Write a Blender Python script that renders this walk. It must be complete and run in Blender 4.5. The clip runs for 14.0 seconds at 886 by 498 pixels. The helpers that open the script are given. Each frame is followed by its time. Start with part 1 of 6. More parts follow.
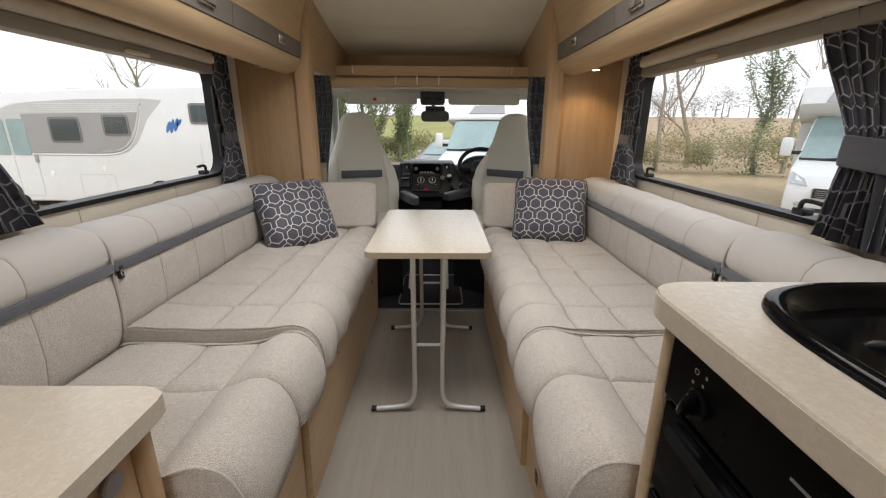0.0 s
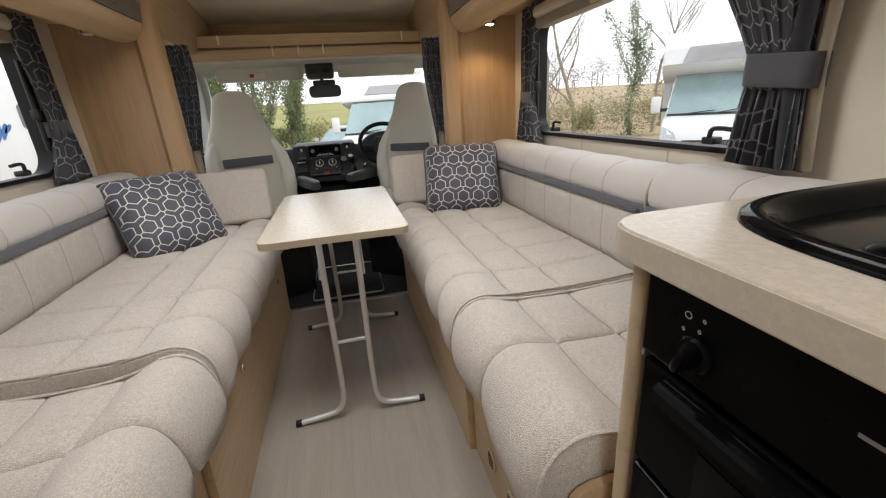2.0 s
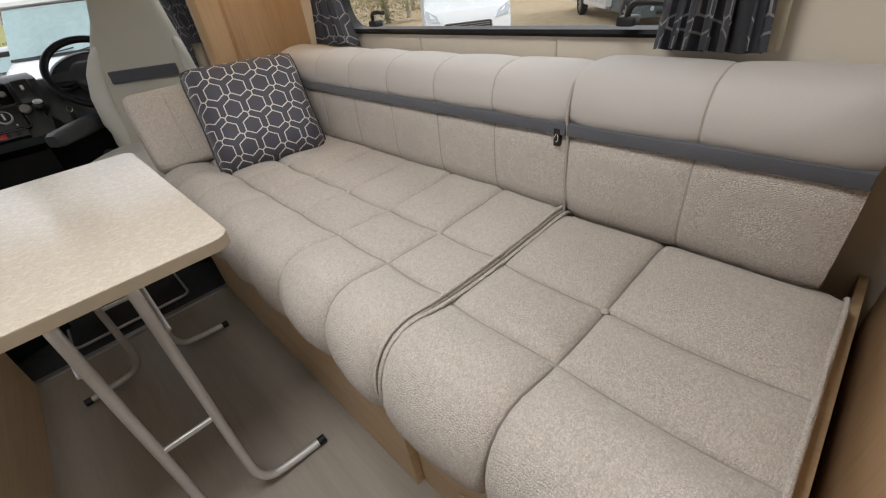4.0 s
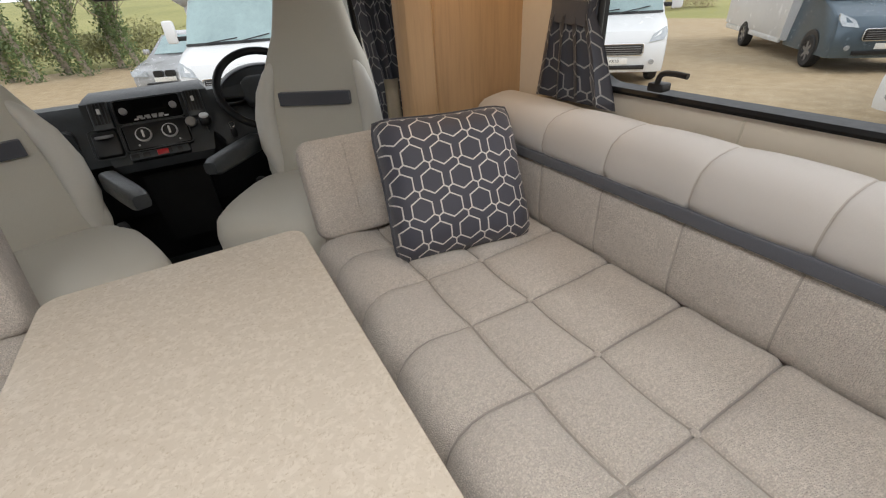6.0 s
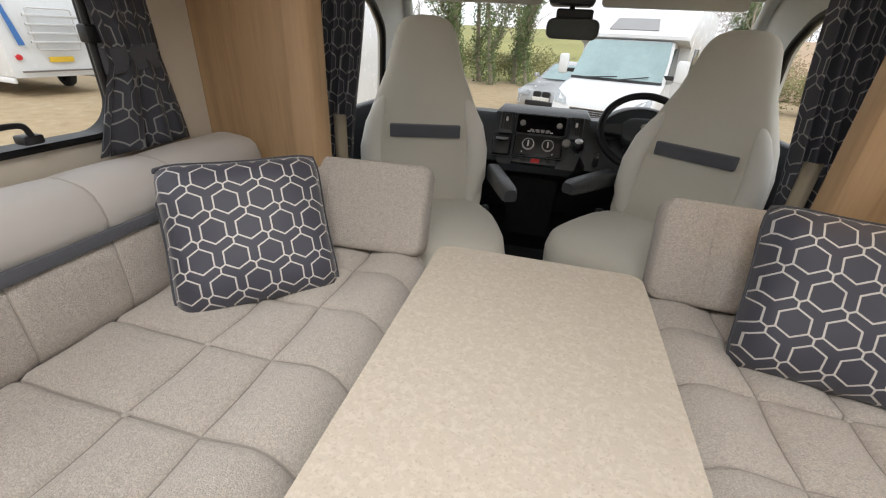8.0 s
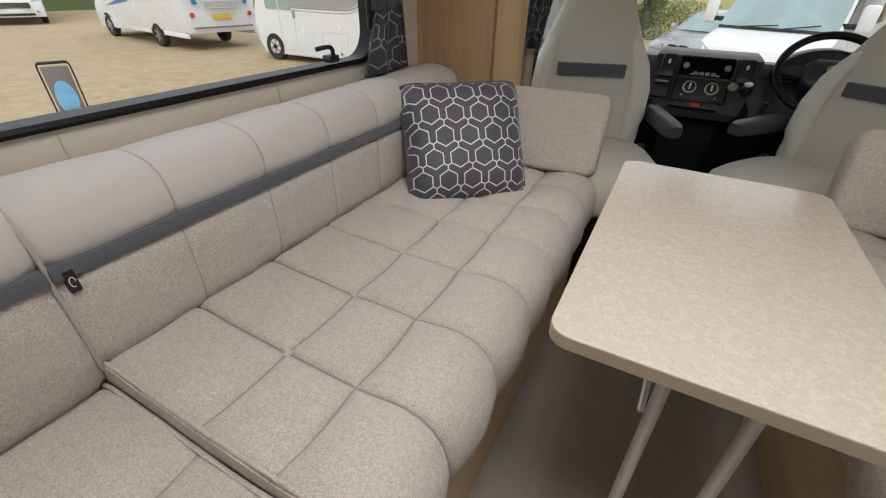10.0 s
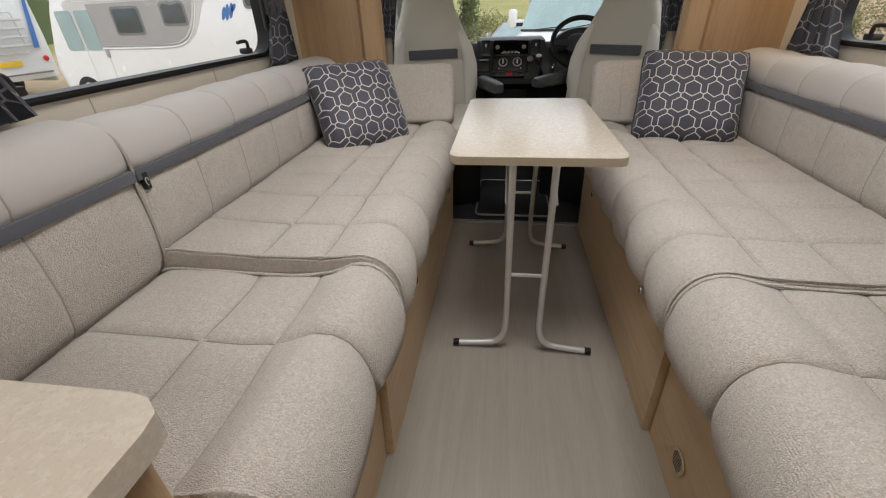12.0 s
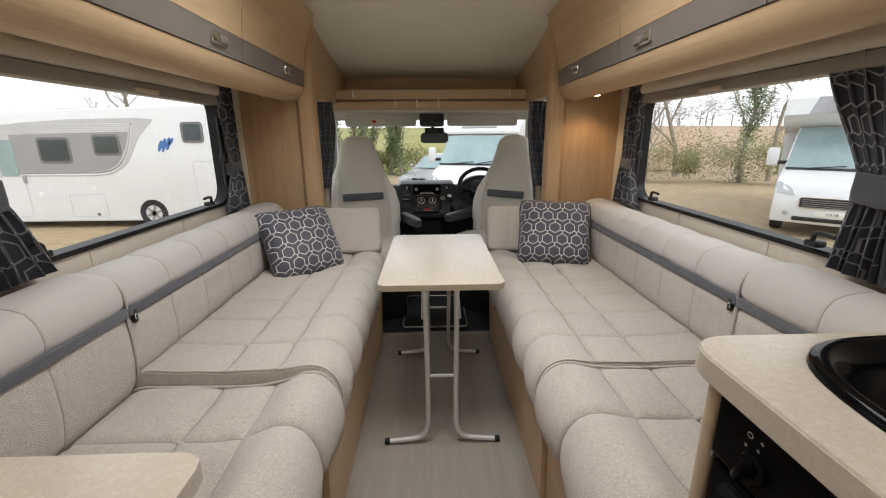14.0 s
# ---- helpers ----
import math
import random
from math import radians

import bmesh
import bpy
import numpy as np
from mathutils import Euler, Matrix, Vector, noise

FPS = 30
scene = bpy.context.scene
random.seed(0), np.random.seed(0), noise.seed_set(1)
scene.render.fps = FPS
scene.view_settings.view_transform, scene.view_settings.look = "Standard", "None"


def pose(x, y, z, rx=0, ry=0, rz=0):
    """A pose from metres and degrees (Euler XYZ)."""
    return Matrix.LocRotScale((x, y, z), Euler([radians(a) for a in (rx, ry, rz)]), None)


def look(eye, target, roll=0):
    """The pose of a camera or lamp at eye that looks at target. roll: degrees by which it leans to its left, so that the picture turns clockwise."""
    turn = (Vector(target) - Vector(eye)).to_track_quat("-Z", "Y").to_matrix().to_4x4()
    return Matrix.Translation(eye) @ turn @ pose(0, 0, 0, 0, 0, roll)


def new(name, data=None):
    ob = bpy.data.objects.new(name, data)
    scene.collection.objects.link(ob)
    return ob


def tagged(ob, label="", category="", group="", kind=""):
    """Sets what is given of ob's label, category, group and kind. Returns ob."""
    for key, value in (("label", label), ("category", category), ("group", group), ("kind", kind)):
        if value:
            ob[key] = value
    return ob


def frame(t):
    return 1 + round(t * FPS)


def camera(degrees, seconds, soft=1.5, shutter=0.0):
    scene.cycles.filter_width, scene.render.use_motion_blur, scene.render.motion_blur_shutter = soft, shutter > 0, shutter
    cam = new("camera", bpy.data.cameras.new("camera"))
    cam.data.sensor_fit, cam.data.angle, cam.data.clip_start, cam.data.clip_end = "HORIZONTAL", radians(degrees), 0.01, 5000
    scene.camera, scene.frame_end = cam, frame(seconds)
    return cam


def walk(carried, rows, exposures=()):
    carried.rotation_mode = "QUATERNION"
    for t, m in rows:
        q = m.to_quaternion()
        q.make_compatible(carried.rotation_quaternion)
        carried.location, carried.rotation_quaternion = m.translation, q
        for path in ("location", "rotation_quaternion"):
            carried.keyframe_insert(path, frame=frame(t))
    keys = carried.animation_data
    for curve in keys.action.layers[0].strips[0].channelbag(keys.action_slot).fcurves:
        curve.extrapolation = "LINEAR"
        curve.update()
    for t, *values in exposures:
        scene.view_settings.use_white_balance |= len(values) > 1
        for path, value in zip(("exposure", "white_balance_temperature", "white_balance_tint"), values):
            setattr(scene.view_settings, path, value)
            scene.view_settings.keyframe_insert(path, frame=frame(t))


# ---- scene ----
cam = camera(94.1, 14.0, soft=1.15)
PATH = [
    (0, (0.059, 0.296, 1.18), (0.077, 2.211, 0.606), 0.4),
    (0.5, (0.064, 0.278, 1.15), (0.102, 2.207, 0.625), 0.2),
    (1, (0.068, 0.282, 1.122), (0.169, 2.212, 0.607), -0.4),
    (1.5, (0.069, 0.338, 1.107), (0.303, 2.244, 0.547), -1.8),
    (2, (0.071, 0.454, 1.093), (0.486, 2.297, 0.439), -3.8),
    (2.5, (0.082, 0.59, 1.082), (0.734, 2.309, 0.294), -5.5),
    (2.7, (0.097, 0.636, 1.081), (0.837, 2.285, 0.224), -6.2),
    (4.8, (0.109, 1.31, 1.109), (1.249, 2.475, -0.05), -7.2),
    (5, (0.126, 1.4, 1.116), (1.229, 2.601, -0.043), -7.1),
    (5.5, (0.166, 1.589, 1.142), (1.153, 2.926, 0.03), -5.6),
    (6, (0.148, 1.688, 1.173), (0.944, 3.185, 0.112), -3.8),
    (6.5, (0.097, 1.727, 1.183), (0.656, 3.388, 0.22), -1.0),
    (7, (0.072, 1.735, 1.204), (0.295, 3.502, 0.294), 0.6),
    (7.5, (0.037, 1.709, 1.203), (-0.075, 3.496, 0.311), 2.6),
    (8, (-0.001, 1.679, 1.198), (-0.412, 3.407, 0.278), 3.2),
    (8.5, (-0.046, 1.631, 1.186), (-0.687, 3.253, 0.206), 3.1),
    (9, (-0.112, 1.55, 1.161), (-0.898, 3.075, 0.132), 2.2),
    (9.2, (-0.133, 1.51, 1.173), (-0.945, 2.991, 0.103), 2.2),
    (11.3, (-0.163, 0.882, 1.069), (-0.718, 2.471, -0.012), -2.4),
    (11.5, (-0.134, 0.818, 1.059), (-0.611, 2.448, 0.004), -2.7),
    (12, (-0.081, 0.668, 1.079), (-0.343, 2.373, 0.067), -2.0),
    (12.5, (-0.033, 0.551, 1.105), (-0.143, 2.316, 0.171), -1.6),
    (13, (-0.029, 0.441, 1.146), (-0.029, 2.266, 0.328), -1.1),
    (13.5, (-0.017, 0.358, 1.205), (0.028, 2.24, 0.529), -0.7),
    (14, (-0.02, 0.318, 1.256), (0.037, 2.247, 0.732), -0.4),
]
walk(cam, [(t, look(eye, target, roll)) for t, eye, target, roll in PATH], exposures=((0, -0.03), (2.5, 0.1), (5.0, -0.2), (6.5, -0.04), (7.5, 0.1), (8.2, -0.05), (9.0, -0.25), (11.5, -0.1), (12.5, -0.15), (13.2, -0.13), (14, -0.02)))

# ---------------- world, sun, large lights ----------------
world = bpy.data.worlds.new("overcast")
scene.world = world
world.use_nodes = True
wn, wl = world.node_tree.nodes, world.node_tree.links
wn.clear()
sky = wn.new("ShaderNodeTexSky")
sky.sky_type, sky.sun_disc = "NISHITA", False
sky.sun_elevation, sky.sun_rotation = radians(42), radians(150)
sky.dust_density, sky.air_density = 4.0, 1.0
cloud = wn.new("ShaderNodeMix")
cloud.data_type = "RGBA"
cloud.inputs[0].default_value = 0.86
cloud.inputs[7].default_value = (10.3, 10.6, 11.0, 1)
wl.new(sky.outputs[0], cloud.inputs[6])
wbg = wn.new("ShaderNodeBackground")
wbg.inputs[1].default_value = 0.15
wl.new(cloud.outputs[2], wbg.inputs[0])
wout = wn.new("ShaderNodeOutputWorld")
wl.new(wbg.outputs[0], wout.inputs[0])

sun_data = bpy.data.lights.new("sun", "SUN")
sun_data.energy, sun_data.angle, sun_data.color = 1.1, radians(25), (1, 0.97, 0.92)
sun_ob = new("sun", sun_data)
sun_ob.matrix_world = look((6, -10, 14), (0, 0, 0))


def area(name, eye, target, w, h, watts, colour=(1, 1, 1)):
    d = bpy.data.lights.new(name, "AREA")
    d.shape, d.size, d.size_y, d.energy, d.color = "RECTANGLE", w, h, watts, colour
    d.spread = radians(155)
    o = new(name, d)
    o.matrix_world = look(eye, target)
    return o


# added fill lamps above two assumed, unseen roof openings, to brighten the interior
area("lounge_fill", (0, 1.55, 1.99), (0, 1.56, 0), 0.8, 0.55, 15, (1, 0.985, 0.955))
area("rear_fill", (0, -0.55, 1.99), (0, -0.50, 0), 0.6, 0.6, 16.5, (1, 0.985, 0.955))


# the one downlight that is switched on
spot = bpy.data.lights.new("downlight_glow", "SPOT")
spot.energy, spot.spot_size, spot.spot_blend, spot.shadow_soft_size, spot.color = 3.2, radians(125), 0.8, 0.02, (1, 0.66, 0.33)
spot_ob = new("downlight_glow", spot)
spot_ob.matrix_world = look((0.90, 2.70, 1.452), (0.90, 2.74, 0.5))


# ---------------- materials ----------------
class Nodes:
    """Short hand for one node material."""

    def __init__(self, name):
        self.mat = bpy.data.materials.new(name)
        self.mat.use_nodes = True
        self.t = self.mat.node_tree
        self.n, self.l = self.t.nodes, self.t.links
        self.b = self.n["Principled BSDF"]
        self.out = self.n["Material Output"]
        self.tc = self.n.new("ShaderNodeTexCoord")

    def add(self, kind, **kw):
        node = self.n.new(kind)
        for k, v in kw.items():
            setattr(node, k, v)
        return node

    def plug(self, sock, v):
        if isinstance(v, bpy.types.NodeSocket):
            self.l.new(v, sock)
        else:
            sock.default_value = v

    def math(self, op, a, b=0.0, clamp=False):
        m = self.add("ShaderNodeMath", operation=op, use_clamp=clamp)
        self.plug(m.inputs[0], a)
        self.plug(m.inputs[1], b)
        return m.outputs[0]

    def coords(self, kind="Object", scale=(1, 1, 1)):
        m = self.add("ShaderNodeMapping")
        self.l.new(self.tc.outputs[kind], m.inputs[0])
        m.inputs["Scale"].default_value = scale
        return m.outputs[0]

    def noise(self, vec, scale, detail=3, rough=0.55, distort=0.0):
        m = self.add("ShaderNodeTexNoise")
        self.l.new(vec, m.inputs["Vector"])
        m.inputs["Scale"].default_value, m.inputs["Detail"].default_value = scale, detail
        m.inputs["Roughness"].default_value, m.inputs["Distortion"].default_value = rough, distort
        return m.outputs["Fac"]

    def ramp(self, fac, stops):
        m = self.add("ShaderNodeValToRGB")
        self.plug(m.inputs[0], fac)
        e = m.color_ramp.elements
        while len(e) < len(stops):
            e.new(0.5)
        for el, (p, c) in zip(e, stops):
            el.position, el.color = p, (*c, 1)
        return m.outputs[0]

    def mix(self, fac, a, b, blend="MIX"):
        m = self.add("ShaderNodeMix", data_type="RGBA", blend_type=blend)
        self.plug(m.inputs[0], fac)
        for s, v in ((m.inputs[6], a), (m.inputs[7], b)):
            self.plug(s, v if isinstance(v, bpy.types.NodeSocket) else (*v, 1))
        return m.outputs[2]

    def bump(self, height, strength=0.3, dist=0.002):
        m = self.add("ShaderNodeBump")
        m.inputs["Strength"].default_value, m.inputs["Distance"].default_value = strength, dist
        self.l.new(height, m.inputs["Height"])
        self.l.new(m.outputs[0], self.b.inputs["Normal"])

    def done(self, colour, rough=0.5, metal=0.0, **kw):
        self.plug(self.b.inputs["Base Color"], colour if isinstance(colour, bpy.types.NodeSocket) else (*colour, 1))
        self.plug(self.b.inputs["Roughness"], rough)
        self.b.inputs["Metallic"].default_value = metal
        for k, v in kw.items():
            self.b.inputs[k.replace("_", " ")].default_value = v
        return self.mat


def mottled(name, colour, rough=0.5, metal=0.0, scale=6.0, spread=0.12, grain=0.0, grain_scale=300, **kw):
    """A plain surface with soft variation at two scales and a fine relief."""
    k = Nodes(name)
    v = k.coords()
    f = k.math("ADD", k.math("MULTIPLY", k.noise(v, scale), 0.7), k.math("MULTIPLY", k.noise(v, scale * 14), 0.3))
    lo, hi = [c * (1 - spread) for c in colour], [min(1, c * (1 + spread)) for c in colour]
    col = k.ramp(f, [(0.3, lo), (0.7, hi)])
    if grain:
        k.bump(k.noise(v, grain_scale, 2), grain, 0.002)
    r = k.math("ADD", k.math("MULTIPLY", k.noise(v, scale * 3), 0.16), rough - 0.08)
    return k.done(col, r, metal, **kw)


def fabric(name, colour, weave=420, spread=0.16, strength=0.5, sheen=0.25):
    k = Nodes(name)
    v = k.coords()
    fine = k.noise(v, weave, 2, 0.7)
    fibre = k.noise(k.coords("Object", (1, 3.2, 1)), weave * 0.38, 3, 0.7)
    broad = k.noise(v, 5, 4)
    c = k.mix(k.math("MULTIPLY", fine, 1.0), [x * (1 - spread * 1.5) for x in colour], [min(1, x * (1 + spread)) for x in colour])
    c = k.mix(k.math("MULTIPLY", fibre, 0.45), c, [x * 0.78 for x in colour])
    c = k.mix(k.math("MULTIPLY", broad, 0.3), c, [min(1, x * 1.1) for x in colour])
    k.bump(k.math("ADD", fine, fibre), strength, 0.003)
    return k.done(c, 0.92, 0.0, Sheen_Weight=sheen, Sheen_Roughness=0.5, Specular_IOR_Level=0.2)


def tweed(name, colour):
    """Heathered basket weave: loops of two tones about 3 mm wide, over soft broad shading of the yarn."""
    k = Nodes(name)
    v = k.coords("Object", (1, 1.35, 1))
    loop = k.add("ShaderNodeTexVoronoi")
    k.l.new(v, loop.inputs["Vector"])
    loop.inputs["Scale"].default_value, loop.inputs["Randomness"].default_value = 330, 0.75
    sep = k.add("ShaderNodeSeparateColor")
    k.l.new(loop.outputs["Color"], sep.inputs[0])
    heather = k.noise(v, 90, 3, 0.7)
    streak = k.noise(k.coords("Object", (26, 160, 26)), 1.0, 3, 0.6)
    broad = k.noise(k.coords(), 4.5, 4)
    c = k.mix(sep.outputs[0], [x * 0.72 for x in colour], [min(1, x * 1.22) for x in colour])
    c = k.mix(k.math("MULTIPLY", loop.outputs["Distance"], 0.75), c, [x * 0.5 for x in colour])
    c = k.mix(k.math("MULTIPLY", k.math("SUBTRACT", heather, 0.4), 0.8, True), c, [min(1, x * 1.18) for x in colour])
    c = k.mix(k.math("MULTIPLY", k.math("SUBTRACT", streak, 0.45), 1.2, True), c, [x * 0.85 for x in colour])
    c = k.mix(k.math("MULTIPLY", broad, 0.25), c, [min(1, x * 1.12) for x in colour])
    k.bump(k.math("SUBTRACT", k.math("MULTIPLY", heather, 0.6), loop.outputs["Distance"]), 0.85, 0.003)
    return k.done(c, 0.92, 0.0, Sheen_Weight=0.25, Sheen_Roughness=0.5, Specular_IOR_Level=0.2)


def wood(name, colour, axis="Y", dark=0.72, rough=0.42, fine=1.0):
    """Light laminate with long grain along one axis."""
    k = Nodes(name)
    along, across = 0.8, 14.0
    s = {"X": (along, across, across), "Y": (across, along, across), "Z": (across, across, along)}[axis]
    v = k.coords("Object", s)
    g1 = k.noise(v, 1.6, 5, 0.6, 0.9)
    g2 = k.noise(v, 9.0 * fine, 3, 0.6, 0.2)
    broad = k.noise(k.coords(), 1.3, 3)
    f = k.math("ADD", k.math("MULTIPLY", g1, 0.6), k.math("MULTIPLY", g2, 0.4))
    c = k.ramp(f, [(0.28, [x * dark for x in colour]), (0.5, colour), (0.74, [min(1, x * 1.16) for x in colour])])
    c = k.mix(k.math("MULTIPLY", broad, 0.35), c, [x * 0.86 for x in colour])
    k.bump(g2, 0.12, 0.001)
    return k.done(c, rough)


def speckle(name, base, light, dark, rough=0.3, gloss=0.5):
    """Stone-look laminate: chips of three tones."""
    k = Nodes(name)
    v = k.coords()
    a, b = k.noise(v, 85, 3, 0.6, 0.6), k.noise(v, 210, 2, 0.6, 0.3)
    c = k.mix(k.math("MULTIPLY", k.math("SUBTRACT", a, 0.47), 7, True), base, light)
    c = k.mix(k.math("MULTIPLY", k.math("SUBTRACT", b, 0.56), 7, True), c, dark)
    c = k.mix(k.math("MULTIPLY", k.noise(v, 4), 0.3), c, base)
    return k.done(c, rough, Specular_IOR_Level=gloss)


def hexagons(name, ground, line, cell=0.08):
    """Woven cloth with a hexagon lattice: outlined hexagons joined at their corners."""
    k = Nodes(name)
    sep = k.add("ShaderNodeSeparateXYZ")
    k.l.new(k.coords("UV", (1 / cell, 1 / cell, 1)), sep.inputs[0])
    px, py = sep.outputs[0], sep.outputs[1]
    r3 = math.sqrt(3)

    def wrap(v, period, off):
        return k.math("SUBTRACT", k.math("FLOORED_MODULO", k.math("SUBTRACT", v, off), period), period / 2)

    ax, ay, bx_, by_ = wrap(px, 1, 0), wrap(py, r3, 0), wrap(px, 1, 0.5), wrap(py, r3, r3 / 2)
    da = k.math("ADD", k.math("MULTIPLY", ax, ax), k.math("MULTIPLY", ay, ay))
    db = k.math("ADD", k.math("MULTIPLY", bx_, bx_), k.math("MULTIPLY", by_, by_))
    pick = k.math("LESS_THAN", da, db)

    def choose(a, b):
        return k.math("ABSOLUTE", k.math("ADD", b, k.math("MULTIPLY", pick, k.math("SUBTRACT", a, b))))

    gx, gy = choose(ax, bx_), choose(ay, by_)
    h = k.math("MAXIMUM", gx, k.math("ADD", k.math("MULTIPLY", gx, 0.5), k.math("MULTIPLY", gy, r3 / 2)))
    ring = k.math("LESS_THAN", k.math("ABSOLUTE", k.math("SUBTRACT", h, 0.35)), 0.024)
    ys = k.math("ADD", by_, k.math("MULTIPLY", pick, k.math("SUBTRACT", ay, by_)))
    upper = k.math("GREATER_THAN", ys, 0)
    low = k.math("ABSOLUTE", k.math("SUBTRACT", k.math("MULTIPLY", gx, 0.5), k.math("MULTIPLY", gy, r3 / 2)))
    spoke = k.math("ADD", low, k.math("MULTIPLY", upper, k.math("SUBTRACT", gx, low)))
    arm = k.math("MULTIPLY", k.math("LESS_THAN", spoke, 0.025), k.math("GREATER_THAN", h, 0.35))
    f = k.math("MAXIMUM", ring, arm)
    v = k.coords("UV")
    weave = k.noise(v, 700, 2)
    g = k.mix(weave, [c * 0.75 for c in ground], [c * 1.25 for c in ground])
    g = k.mix(k.math("MULTIPLY", k.noise(v, 9), 0.35), g, [c * 1.3 for c in ground])
    k.bump(k.math("ADD", weave, f), 0.25, 0.002)
    return k.done(k.mix(f, g, line), 0.6, 0.0, Sheen_Weight=0.22, Sheen_Roughness=0.4)


def glass(name, tint=(1, 1, 1), rough=0.0):
    """Thin pane: mostly clear, with the gloss of glass."""
    k = Nodes(name)
    clear, gloss, mixer = k.add("ShaderNodeBsdfTransparent"), k.add("ShaderNodeBsdfGlossy"), k.add("ShaderNodeMixShader")
    clear.inputs[0].default_value = (*tint, 1)
    gloss.inputs["Roughness"].default_value = rough
    fr = k.add("ShaderNodeFresnel")
    fr.inputs[0].default_value = 1.38
    k.l.new(fr.outputs[0], mixer.inputs[0])
    k.l.new(clear.outputs[0], mixer.inputs[1])
    k.l.new(gloss.outputs[0], mixer.inputs[2])
    k.l.new(mixer.outputs[0], k.out.inputs[0])
    return k.mat


def glow(name, colour, strength):
    k = Nodes(name)
    return k.done(colour, 0.5, 0.0, Emission_Color=(*colour, 1), Emission_Strength=strength)


